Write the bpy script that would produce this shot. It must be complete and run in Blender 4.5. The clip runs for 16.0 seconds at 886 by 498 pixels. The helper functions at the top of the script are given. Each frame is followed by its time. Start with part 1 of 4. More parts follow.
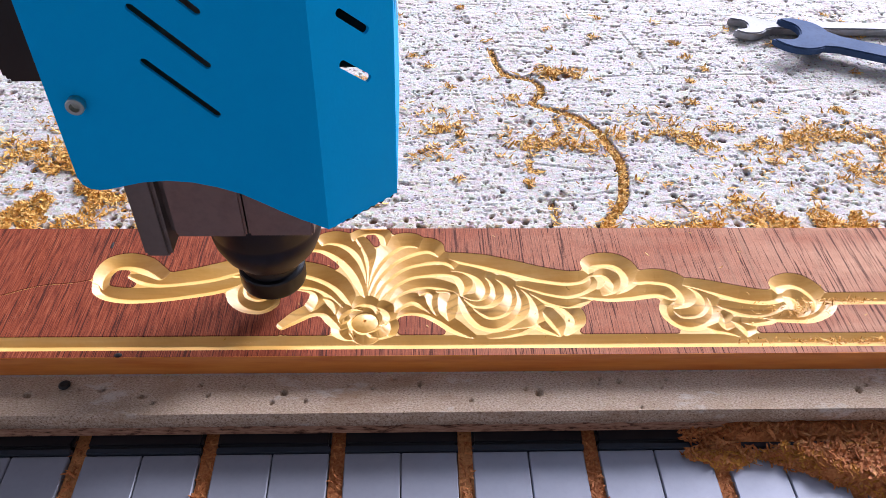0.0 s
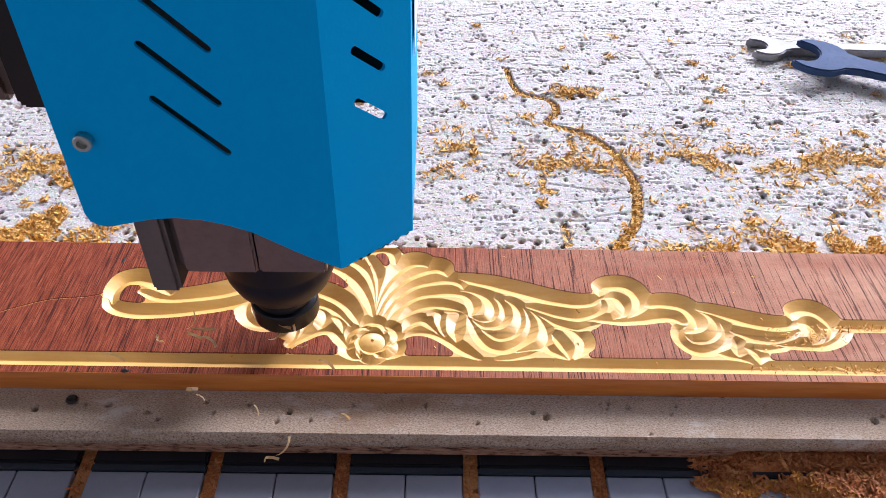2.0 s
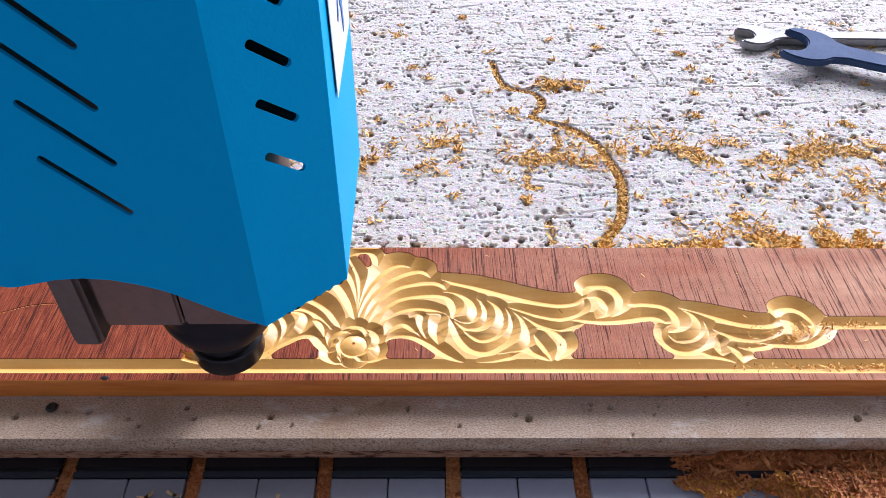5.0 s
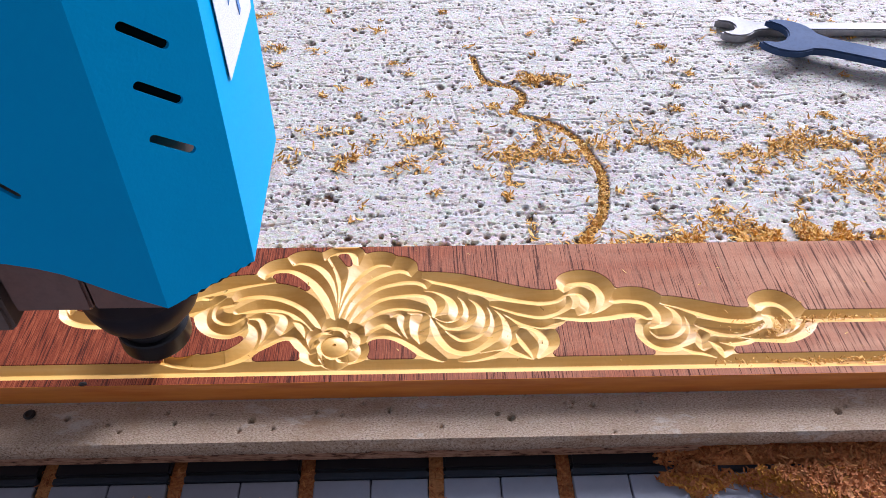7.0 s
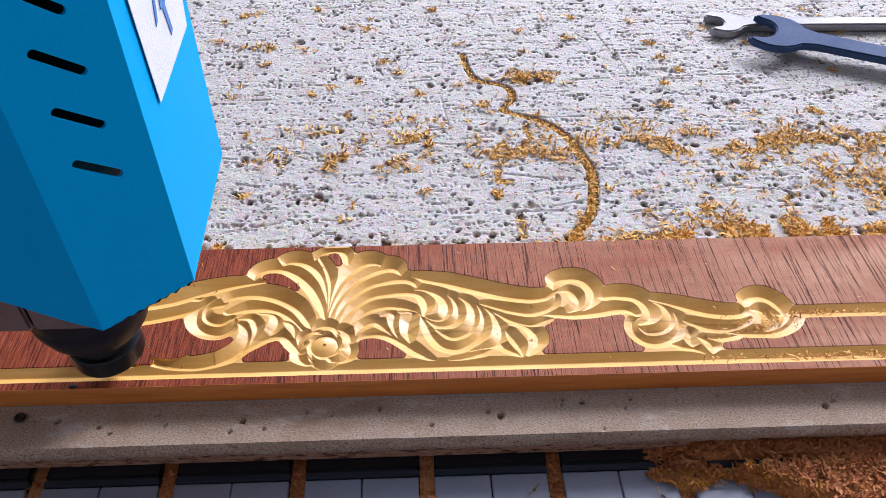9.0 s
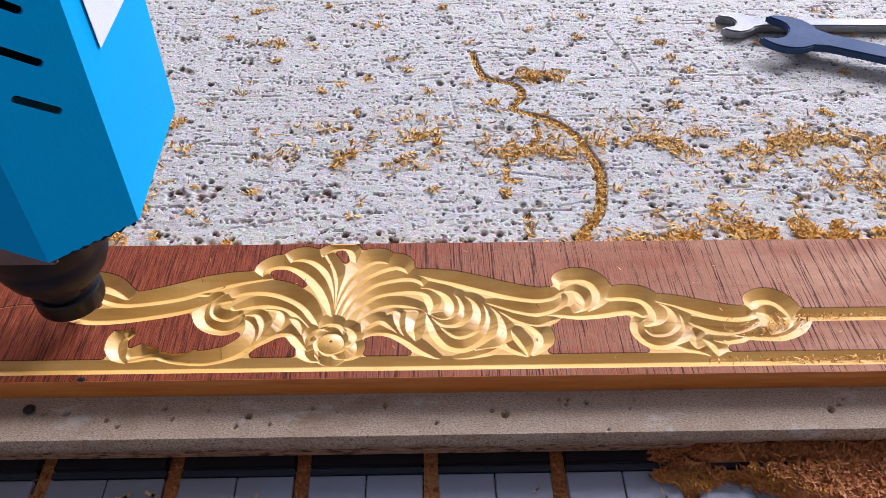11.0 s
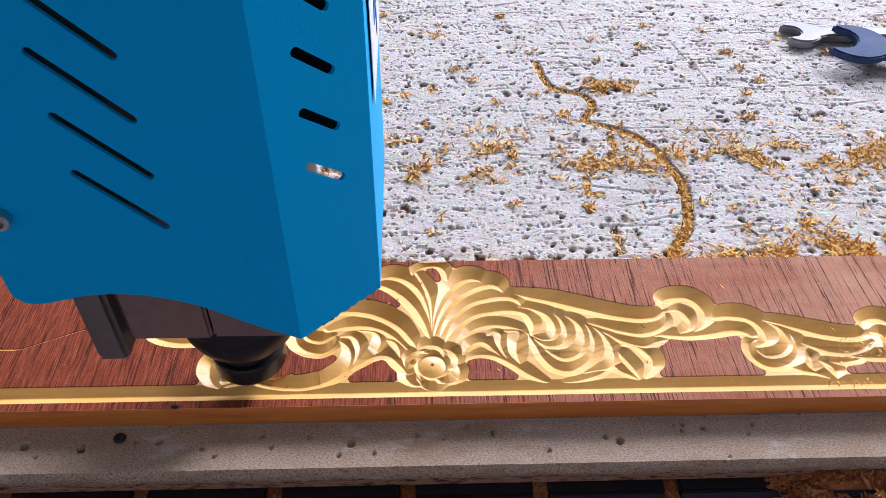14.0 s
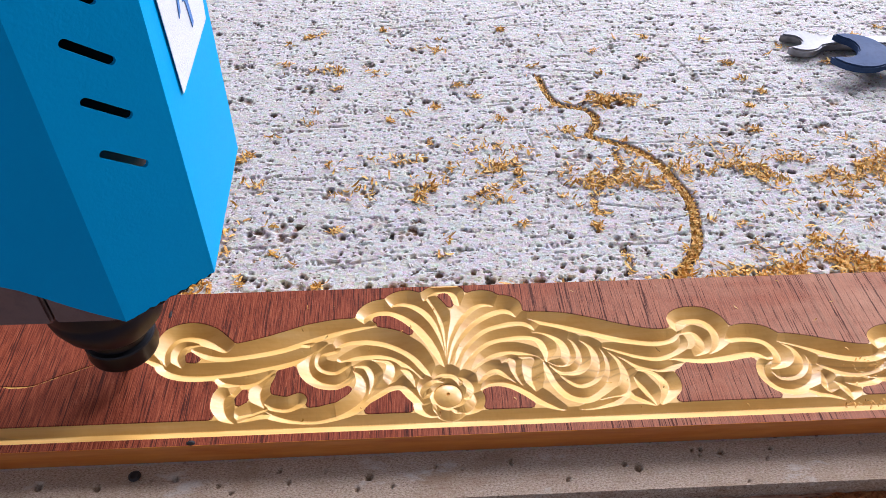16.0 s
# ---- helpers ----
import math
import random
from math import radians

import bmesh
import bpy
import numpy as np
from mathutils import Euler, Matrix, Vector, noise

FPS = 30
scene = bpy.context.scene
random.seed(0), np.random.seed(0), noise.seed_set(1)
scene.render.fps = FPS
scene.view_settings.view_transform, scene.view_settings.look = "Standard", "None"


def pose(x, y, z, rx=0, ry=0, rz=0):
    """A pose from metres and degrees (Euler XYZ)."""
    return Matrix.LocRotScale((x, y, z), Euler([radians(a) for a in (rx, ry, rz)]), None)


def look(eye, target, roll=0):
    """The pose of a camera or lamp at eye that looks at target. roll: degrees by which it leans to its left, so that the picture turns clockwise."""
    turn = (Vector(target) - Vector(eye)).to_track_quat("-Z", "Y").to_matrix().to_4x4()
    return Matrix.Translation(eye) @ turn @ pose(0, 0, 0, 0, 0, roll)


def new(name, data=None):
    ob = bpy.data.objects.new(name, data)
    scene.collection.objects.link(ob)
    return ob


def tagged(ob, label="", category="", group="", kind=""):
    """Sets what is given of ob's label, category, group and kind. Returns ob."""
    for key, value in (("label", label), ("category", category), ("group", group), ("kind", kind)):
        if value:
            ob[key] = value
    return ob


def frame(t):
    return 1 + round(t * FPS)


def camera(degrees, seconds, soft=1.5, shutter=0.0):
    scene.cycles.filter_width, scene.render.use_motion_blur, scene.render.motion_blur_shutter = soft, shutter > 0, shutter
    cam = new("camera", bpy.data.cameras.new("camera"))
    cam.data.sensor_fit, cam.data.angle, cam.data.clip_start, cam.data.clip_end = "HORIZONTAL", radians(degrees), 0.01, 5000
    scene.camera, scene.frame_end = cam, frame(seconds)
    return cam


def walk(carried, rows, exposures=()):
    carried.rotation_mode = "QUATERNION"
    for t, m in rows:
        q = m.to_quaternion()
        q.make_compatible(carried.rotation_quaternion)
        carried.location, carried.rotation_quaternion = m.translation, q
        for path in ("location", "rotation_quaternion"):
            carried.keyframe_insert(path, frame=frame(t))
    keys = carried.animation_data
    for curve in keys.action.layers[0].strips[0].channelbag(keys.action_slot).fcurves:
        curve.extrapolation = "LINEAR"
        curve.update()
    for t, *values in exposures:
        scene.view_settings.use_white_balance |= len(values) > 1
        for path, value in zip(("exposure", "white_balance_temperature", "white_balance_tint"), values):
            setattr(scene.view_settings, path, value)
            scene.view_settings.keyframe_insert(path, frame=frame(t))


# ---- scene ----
cam = camera(59.2, 16.0, soft=0.6)
METRES, EYE, TILT, LEAN, TURN = 0.18, 0.2975, 0.0, 0.0, -2.8
ROWS = [
    (0.0, 0.0, 0.0, 0.0, 1.22, -42.88, -1.31),
    (0.5, 0.0154, -0.0084, 0.0165, 1.08, -42.25, -1.27),
    (1.0, 0.035, -0.0064, 0.0273, 1.72, -41.88, -1.24),
    (1.5, 0.0381, 0.0155, 0.0194, 2.4, -41.77, -1.15),
    (2.0, 0.026, 0.0232, 0.0063, 2.88, -41.94, -1.06),
    (2.5, 0.0472, 0.0495, 0.0128, 3.12, -42.12, -0.84),
    (3.0, 0.0782, 0.0681, 0.0275, 3.1, -42.29, -0.74),
    (3.5, 0.0649, 0.0462, 0.0298, 3.03, -42.57, -0.71),
    (4.0, 0.0625, 0.0502, 0.0297, 2.86, -42.74, -0.7),
    (6.5, 0.0944, 0.0862, 0.0362, 1.42, -43.53, -0.48),
    (7.0, 0.0947, 0.0895, 0.0383, 1.14, -43.65, -0.55),
    (7.5, 0.0881, 0.0992, 0.0282, 0.93, -43.73, -0.57),
    (8.0, 0.0811, 0.0941, 0.0258, 0.73, -43.8, -0.44),
    (8.5, 0.093, 0.0985, 0.033, 0.47, -43.89, -0.44),
    (9.0, 0.1126, 0.0925, 0.0482, 0.54, -43.96, -0.39),
    (11.5, 0.1183, 0.0935, 0.0635, 1.68, -44.28, -0.5),
    (12.0, -0.0978, 0.1116, 0.1226, 1.72, -44.12, -0.56),
    (12.5, -0.2688, 0.1255, 0.0508, 1.77, -44.03, -0.47),
    (13.0, -0.2293, 0.1456, 0.0458, 1.47, -43.8, -0.68),
    (13.5, -0.1946, 0.1754, 0.0077, 1.34, -43.68, -0.73),
    (14.0, -0.1754, 0.1678, 0.0119, 1.05, -43.63, -0.72),
    (14.5, -0.1819, 0.1704, 0.0204, 0.74, -43.62, -0.63),
    (15.0, -0.1994, 0.1788, 0.0449, 0.4, -43.66, -0.54),
    (15.5, -0.2164, 0.1942, 0.0616, 0.15, -43.78, -0.48),
    (16.0, -0.2343, 0.2325, 0.0587, -0.16, -43.81, -0.42),
]
walk(cam, [(t, pose(0, 0, EYE, TILT, LEAN, TURN) @ pose(METRES * x, METRES * y, METRES * z, 90 + pitch, roll, yaw)) for t, x, y, z, yaw, pitch, roll in ROWS],
     exposures=[(0.0, 0.08), (4.0, 0.04), (6.5, -0.02), (7.2, -0.14), (8.0, -0.26), (9.0, -0.24), (11.5, -0.32), (13.0, -0.16), (15.0, -0.2), (16.0, -0.22)])

# ---- world and daylight ----
world = bpy.data.worlds.new("sky")
scene.world = world
world.use_nodes = True
wn, wl = world.node_tree.nodes, world.node_tree.links
sky = wn.new("ShaderNodeTexSky")
sky.sky_type, sky.sun_disc = "NISHITA", False
sky.sun_elevation, sky.sun_rotation = radians(40), radians(55)
wl.new(sky.outputs[0], wn["Background"].inputs[0])
wn["Background"].inputs[1].default_value = 0.10


def area(name, eye, target, sx, sy, watts, colour):
    d = bpy.data.lights.new(name, "AREA")
    d.shape, d.size, d.size_y, d.energy, d.color = "RECTANGLE", sx, sy, watts, colour
    ob = new(name, d)
    ob.matrix_basis = look(eye, target)
    return ob


# daylight through the two openings of the workshop
area("daylight_door", (2.42, 2.35, 1.85), (0, 0.35, 0.0), 1.1, 1.1, 215, (0.87, 0.86, 1.0))
area("daylight_window", (0.35, 3.22, 1.3), (0, 0.35, 0.0), 1.4, 0.8, 150, (0.87, 0.86, 1.0))

# ---- materials ----


class Mat:
    """A node material with a few short-hands."""

    def __init__(self, name, rough=0.6, metal=0.0, colour=(0.5, 0.5, 0.5), spec=0.5):
        self.m = bpy.data.materials.new(name)
        self.m.use_nodes = True
        self.t = self.m.node_tree
        self.b = self.t.nodes["Principled BSDF"]
        self.b.inputs["Roughness"].default_value = rough
        self.b.inputs["Metallic"].default_value = metal
        self.b.inputs["Specular IOR Level"].default_value = spec
        self.b.inputs["Base Color"].default_value = (*colour, 1)
        self.pos = self.t.nodes.new("ShaderNodeNewGeometry").outputs["Position"]
        self.obj = self.t.nodes.new("ShaderNodeTexCoord").outputs["Object"]

    def n(self, kind, **kw):
        node = self.t.nodes.new(kind)
        for k, v in kw.items():
            sock = node.inputs[int(k[1:])] if k[0] == "i" and k[1:].isdigit() else node.inputs[k]
            if isinstance(v, bpy.types.NodeSocket):
                self.t.links.new(v, sock)
            else:
                sock.default_value = v
        return node

    def scaled(self, v, s, turn=0.0):
        return self.n("ShaderNodeMapping", Vector=v, Scale=s, Rotation=(0, 0, radians(turn))).outputs[0]

    def noise(self, v, scale, detail=3.0, rough=0.55):
        return self.n("ShaderNodeTexNoise", Vector=v, Scale=scale, Detail=detail, Roughness=rough).outputs[0]

    def ramp(self, fac, stops):
        node = self.t.nodes.new("ShaderNodeValToRGB")
        self.t.links.new(fac, node.inputs[0])
        el = node.color_ramp.elements
        while len(el) < len(stops):
            el.new(0.5)
        for e, (p, c) in zip(el, stops):
            e.position, e.color = p, (*c, 1) if len(c) == 3 else c
        return node.outputs[0]

    def mix(self, fac, a, b, mode="MIX"):
        node = self.t.nodes.new("ShaderNodeMix")
        node.data_type, node.blend_type = "RGBA", mode
        for sock, v in ((node.inputs[0], fac), (node.inputs[6], a), (node.inputs[7], b)):
            if isinstance(v, bpy.types.NodeSocket):
                self.t.links.new(v, sock)
            else:
                sock.default_value = v if isinstance(v, float) else (*v, 1)
        return node.outputs[2]

    def maths(self, op, a, b=0.0, clamp=False):
        node = self.t.nodes.new("ShaderNodeMath")
        node.operation, node.use_clamp = op, clamp
        for sock, v in zip(node.inputs, (a, b)):
            if isinstance(v, bpy.types.NodeSocket):
                self.t.links.new(v, sock)
            else:
                sock.default_value = v
        return node.outputs[0]

    def colour(self, c):
        self.t.links.new(c, self.b.inputs["Base Color"])
        return self

    def roughness(self, r):
        self.t.links.new(r, self.b.inputs["Roughness"])
        return self

    def bump(self, h, dist, strength=0.6):
        node = self.n("ShaderNodeBump", Height=h, Strength=strength, Distance=dist)
        self.t.links.new(node.outputs[0], self.b.inputs["Normal"])
        return self


def wood_material():
    """Dark red sawn face, pale where the cutter has gone below it, brown on the sawn edge."""
    m = Mat("carved_wood", 0.5, spec=0.45)
    saw = m.noise(m.scaled(m.pos, (2300, 70, 90), 5), 1.0, 3.0, 0.65)
    wide = m.noise(m.scaled(m.pos, (60, 14, 20), 3), 1.0, 3.0)
    face = m.ramp(saw, [(0.30, (0.035, 0.008, 0.006)), (0.42, (0.17, 0.034, 0.014)), (0.55, (0.31, 0.070, 0.029)), (0.72, (0.47, 0.150, 0.068))])
    face = m.mix(m.maths("MULTIPLY", wide, 0.5), face, (0.17, 0.042, 0.03), "MIX")
    gap = m.ramp(m.noise(m.scaled(m.pos, (170, 3.5, 5), 5), 1.0, 2.0, 0.5), [(0.66, (0, 0, 0)), (0.70, (1, 1, 1))])
    face = m.mix(m.maths("MULTIPLY", gap, 0.35), face, (0.03, 0.010, 0.008))
    dust = m.noise(m.pos, 330, 3, 0.7)
    face = m.mix(m.ramp(dust, [(0.62, (0, 0, 0)), (0.82, (0.3, 0.3, 0.3))]), face, (0.46, 0.22, 0.14))
    # the face grows paler and tanner towards +x, in uneven patches
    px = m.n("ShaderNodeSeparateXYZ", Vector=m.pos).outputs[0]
    rightward = m.maths("MULTIPLY", m.maths("ADD", px, 0.05), 3.4, True)
    paler_right = m.maths("MULTIPLY", rightward, m.ramp(m.noise(m.scaled(m.pos, (14, 40, 20), 4), 1.0, 4.0, 0.6), [(0.3, (0.25, 0.25, 0.25)), (0.7, (0.95, 0.95, 0.95))]))
    face = m.mix(m.maths("MULTIPLY", paler_right, 0.8), face, (0.60, 0.36, 0.24))
    tooth = m.ramp(m.noise(m.scaled(m.pos, (1050, 22, 40), 6), 1.0, 3.0, 0.7), [(0.40, (1, 1, 1)), (0.435, (0, 0, 0))])
    face = m.mix(m.maths("MULTIPLY", tooth, 0.85), face, (0.045, 0.013, 0.010))
    grain = m.noise(m.scaled(m.pos, (16, 260, 160), -4), 1.0, 4.0, 0.6)
    pale = m.ramp(grain, [(0.25, (0.66, 0.345, 0.075)), (0.5, (0.75, 0.44, 0.118)), (0.8, (0.82, 0.535, 0.20))])
    pale = m.mix(m.ramp(m.noise(m.pos, 45, 3), [(0.4, (0, 0, 0)), (0.75, (0.5, 0.5, 0.5))]), pale, (0.60, 0.305, 0.060))
    ring = m.noise(m.scaled(m.pos, (5, 55, 40), -8), 1.0, 2.0)
    pale = m.mix(m.ramp(ring, [(0.60, (0, 0, 0)), (0.63, (0.45, 0.45, 0.45)), (0.66, (0, 0, 0))]), pale, (0.28, 0.13, 0.035))
    z = m.n("ShaderNodeSeparateXYZ", Vector=m.obj).outputs[2]
    cut = m.maths("LESS_THAN", z, -0.00022)
    side = m.maths("LESS_THAN", m.n("ShaderNodeSeparateXYZ", Vector=m.obj).outputs[1], -0.04490)
    edge = m.ramp(m.noise(m.scaled(m.pos, (30, 200, 300)), 1.0, 4.0, 0.6), [(0.3, (0.55, 0.14, 0.018)), (0.7, (0.70, 0.25, 0.042))])
    c = m.mix(cut, face, pale)
    c = m.mix(side, c, edge)
    m.colour(c)
    rn = m.maths("ADD", m.maths("MULTIPLY", cut, -0.30), 0.70)
    m.roughness(rn)
    m.t.links.new(m.maths("ADD", m.maths("MULTIPLY", cut, 0.52), 0.10), m.b.inputs["Specular IOR Level"])
    relief = m.mix(cut, m.mix(0.5, saw, dust), m.maths("MULTIPLY", grain, 0.12))
    return m.bump(relief, 0.0005, 0.55).m


def bed_material():
    """Weathered particle board: pale chips, dark specks, dust stains."""
    m = Mat("particle_board", 0.85, spec=0.25)
    a = m.noise(m.pos, 760, 3, 0.75)
    b = m.noise(m.pos, 46, 4, 0.6)
    c = m.ramp(a, [(0.28, (0.26, 0.225, 0.19)), (0.40, (0.44, 0.425, 0.405)), (0.56, (0.53, 0.525, 0.515)), (0.75, (0.63, 0.63, 0.625))])
    c = m.mix(m.ramp(b, [(0.50, (0, 0, 0)), (0.75, (0.55, 0.55, 0.55))]), c, (0.36, 0.30, 0.24))
    flakes = m.n("ShaderNodeTexVoronoi", Vector=m.scaled(m.pos, (420, 640, 300), 20), Scale=1.0).outputs["Color"]
    c = m.mix(0.22, c, flakes, "SOFT_LIGHT")
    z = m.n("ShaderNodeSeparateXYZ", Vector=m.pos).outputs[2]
    # colour turns darker brown with depth below the face
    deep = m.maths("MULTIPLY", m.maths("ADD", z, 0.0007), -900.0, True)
    pit_brown = m.ramp(m.noise(m.pos, 90, 3), [(0.45, (0.075, 0.045, 0.030)), (0.58, (0.22, 0.085, 0.022))])
    c = m.mix(m.maths("MULTIPLY", deep, 0.85), c, pit_brown)
    y = m.n("ShaderNodeSeparateXYZ", Vector=m.pos).outputs[1]
    worn = m.maths("MULTIPLY", m.maths("SUBTRACT", 0.2335, y), 700.0, True)
    c = m.mix(m.maths("MULTIPLY", worn, 0.9), c, m.mix(m.ramp(b, [(0.45, (0, 0, 0)), (0.75, (0.5, 0.5, 0.5))]), m.ramp(m.noise(m.scaled(m.pos, (900, 1700, 900), 15), 1.0, 4, 0.7), [(0.34, (0.15, 0.09, 0.055)), (0.45, (0.43, 0.30, 0.205)), (0.64, (0.64, 0.52, 0.40))]), (0.32, 0.20, 0.11)))
    chalk = m.maths("MULTIPLY", worn, m.ramp(m.noise(m.scaled(m.pos, (26, 60, 40)), 1.0, 5, 0.65), [(0.60, (0, 0, 0)), (0.68, (0.6, 0.6, 0.6))]))
    c = m.mix(chalk, c, (0.66, 0.63, 0.58))
    stain = m.maths("MULTIPLY", worn, m.ramp(m.noise(m.scaled(m.pos, (15, 45, 40), 8), 1.0, 4, 0.6), [(0.56, (0, 0, 0)), (0.72, (0.6, 0.6, 0.6))]))
    c = m.mix(stain, c, (0.26, 0.13, 0.06))
    pore = m.n("ShaderNodeTexVoronoi", Vector=m.scaled(m.pos, (300, 420, 300), 12), Scale=1.0, Randomness=1.0)
    open_ = m.maths("MULTIPLY", m.ramp(pore.outputs["Distance"], [(0.20, (1, 1, 1)), (0.32, (0, 0, 0))]), m.ramp(pore.outputs["Color"], [(0.62, (0, 0, 0)), (0.68, (1, 1, 1))]))
    open_ = m.maths("MULTIPLY", open_, m.maths("SUBTRACT", 1.0, worn))
    c = m.mix(m.maths("MULTIPLY", open_, 0.75), c, (0.11, 0.062, 0.035))
    grit = m.mix(0.5, m.mix(0.4, a, flakes), m.maths("SUBTRACT", 1.0, open_))
    return m.colour(c).bump(grit, 0.0016, 0.8).m


def edge_material():
    m = Mat("board_edge", 0.8, spec=0.3)
    a = m.noise(m.scaled(m.pos, (180, 300, 700)), 1.0, 4, 0.65)
    c = m.ramp(a, [(0.36, (0.07, 0.028, 0.016)), (0.46, (0.33, 0.165, 0.10)), (0.7, (0.52, 0.31, 0.21))])
    return m.colour(c).bump(a, 0.001, 0.7).m


def paint_material():
    m = Mat("blue_paint", 0.45, spec=0.03)
    big = m.noise(m.obj, 14, 3)
    c = m.mix(big, (0.0, 0.365, 0.76), (0.0, 0.405, 0.82))
    spots = m.ramp(m.noise(m.obj, 160, 2, 0.5), [(0.70, (0, 0, 0)), (0.76, (0.5, 0.5, 0.5))])
    c = m.mix(m.maths("MULTIPLY", spots, 0.25), c, (0.02, 0.42, 0.75))
    m.roughness(m.maths("ADD", m.maths("MULTIPLY", big, 0.25), 0.3))
    return m.colour(c).bump(m.noise(m.obj, 900, 2), 0.0002, 0.25).m


def metal(name, colour, rough, specks=0.25, is_metal=1.0, spec=0.5):
    m = Mat(name, rough, is_metal, spec=spec)
    a = m.noise(m.obj, 260, 4, 0.65)
    b = m.noise(m.obj, 35, 3)
    dark = tuple(x * 0.45 for x in colour)
    c = m.mix(m.maths("MULTIPLY", m.ramp(a, [(0.45, (0, 0, 0)), (0.75, (1, 1, 1))]), specks), colour, dark)
    c = m.mix(m.maths("MULTIPLY", b, 0.3), c, dark)
    m.roughness(m.maths("ADD", m.maths("MULTIPLY", b, 0.25), rough - 0.1))
    return m.colour(c).bump(a, 0.0002, 0.25).m


def island_material(name, stops, rough=0.7):
    m = Mat(name, rough, spec=0.3)
    r = m.t.nodes.new("ShaderNodeNewGeometry").outputs["Random Per Island"]
    c = m.ramp(r, stops)
    c = m.mix(0.5, c, m.ramp(m.noise(m.pos, 700, 3), [(0.3, stops[0][1]), (0.7, stops[-1][1])]))
    return m.colour(c).m


def plain(name, colour, rough=0.7, vary=0.25, scale=6):
    m = Mat(name, rough)
    c = m.mix(m.noise(m.pos, scale, 4), tuple(x * (1 - vary) for x in colour), tuple(min(1, x * (1 + vary)) for x in colour))
    return m.colour(c).bump(m.noise(m.pos, scale * 40, 3), 0.001, 0.3).m


M_WOOD, M_BED, M_EDGE, M_BLUE = wood_material(), bed_material(), edge_material(), paint_material()
M_NUT = metal("blackened_steel", (0.028, 0.030, 0.036), 0.33, 0.3, 0.75)
M_BOWL = metal("oily_iron", (0.012, 0.009, 0.015), 0.45, 0.5, 0.1, 0.3)
M_BODY = metal("ground_steel", (0.27, 0.175, 0.145), 0.30, 0.3, 0.8)
M_BLOCK = metal("cast_grey", (0.20, 0.15, 0.13), 0.42, 0.3, 0.5)
M_BLACK = metal("black_plate", (0.016, 0.015, 0.016), 0.45, 0.3, 0.2)
M_ALU = metal("aluminium", (0.33, 0.35, 0.42), 0.55, 0.12, 0.5)
M_TAPE = metal("black_strip", (0.012, 0.013, 0.018), 0.4, 0.3, 0.0)
M_LIP = metal("slate_lip", (0.030, 0.040, 0.058), 0.4, 0.4, 0.0)
M_CHROME = metal("chrome_steel", (0.30, 0.31, 0.34), 0.38, 0.4, 0.8)
M_FORGED = metal("forged_steel", (0.040, 0.080, 0.180), 0.6, 0.5, 0.0, 0.12)
M_ZINC = metal("zinc_bolt", (0.55, 0.57, 0.52), 0.35, 0.3)
M_PAPER = plain("sticker_paper", (0.74, 0.78, 0.82), 0.5, 0.06, 30)
M_INK = plain("sticker_ink", (0.06, 0.22, 0.55), 0.5, 0.1, 30)
M_SHAVE = island_material("fresh_shavings", [(0.0, (0.32, 0.095, 0.008)), (0.35, (0.70, 0.305, 0.024)), (0.75, (0.86, 0.475, 0.060)), (1.0, (0.84, 0.64, 0.25))])
M_RUST = island_material("reddish_chips", [(0.0, (0.20, 0.040, 0.010)), (0.4, (0.46, 0.115, 0.028)), (0.8, (0.60, 0.20, 0.055)), (1.0, (0.70, 0.34, 0.13))])
M_ORANGE = island_material("orange_chips", [(0.0, (0.30, 0.09, 0.008)), (0.5, (0.52, 0.20, 0.022)), (1.0, (0.66, 0.33, 0.06))])
M_CHIP = island_material("pale_chips", [(0.0, (0.62, 0.42, 0.20)), (0.5, (0.74, 0.56, 0.32)), (1.0, (0.82, 0.68, 0.46))])
M_FLAKE = island_material("pale_flakes", [(0.0, (0.30, 0.27, 0.24)), (0.5, (0.56, 0.54, 0.52)), (1.0, (0.76, 0.75, 0.74))])
M_WALL = plain("plaster", (0.37, 0.365, 0.38), 0.9, 0.1, 2)
M_FLOOR = plain("concrete", (0.30, 0.29, 0.28), 0.9, 0.25, 3)
M_ROOF = plain("roof_sheet", (0.30, 0.30, 0.315), 0.8, 0.15, 3)

# ---- helpers for meshes ----


def part(name, bm, material, parent=None, label="", smooth=0.0):
    me = bpy.data.meshes.new(name)
    bmesh.ops.recalc_face_normals(bm, faces=bm.faces)
    if smooth:
        for f in bm.faces:
            f.smooth = True
        for e in bm.edges:
            e.smooth = len(e.link_faces) == 2 and e.calc_face_angle(0) < smooth
    bm.to_mesh(me)
    bm.free()
    me.materials.append(material)
    ob = new(name, me)
    if parent:
        ob.parent = parent
    if label:
        ob["label"] = label
    return ob


def box(x0, x1, y0, y1, z0, z1, bevel=0.0, bm=None, segments=2):
    bm = bm or bmesh.new()
    made = bmesh.ops.create_cube(bm, size=1, matrix=Matrix.Translation(((x0 + x1) / 2, (y0 + y1) / 2, (z0 + z1) / 2)) @ Matrix.Diagonal((x1 - x0, y1 - y0, z1 - z0, 1)))
    if bevel:
        edges = list({e for v in made["verts"] for e in v.link_edges})
        bmesh.ops.bevel(bm, geom=edges, offset=bevel, segments=segments, affect="EDGES")
    return bm


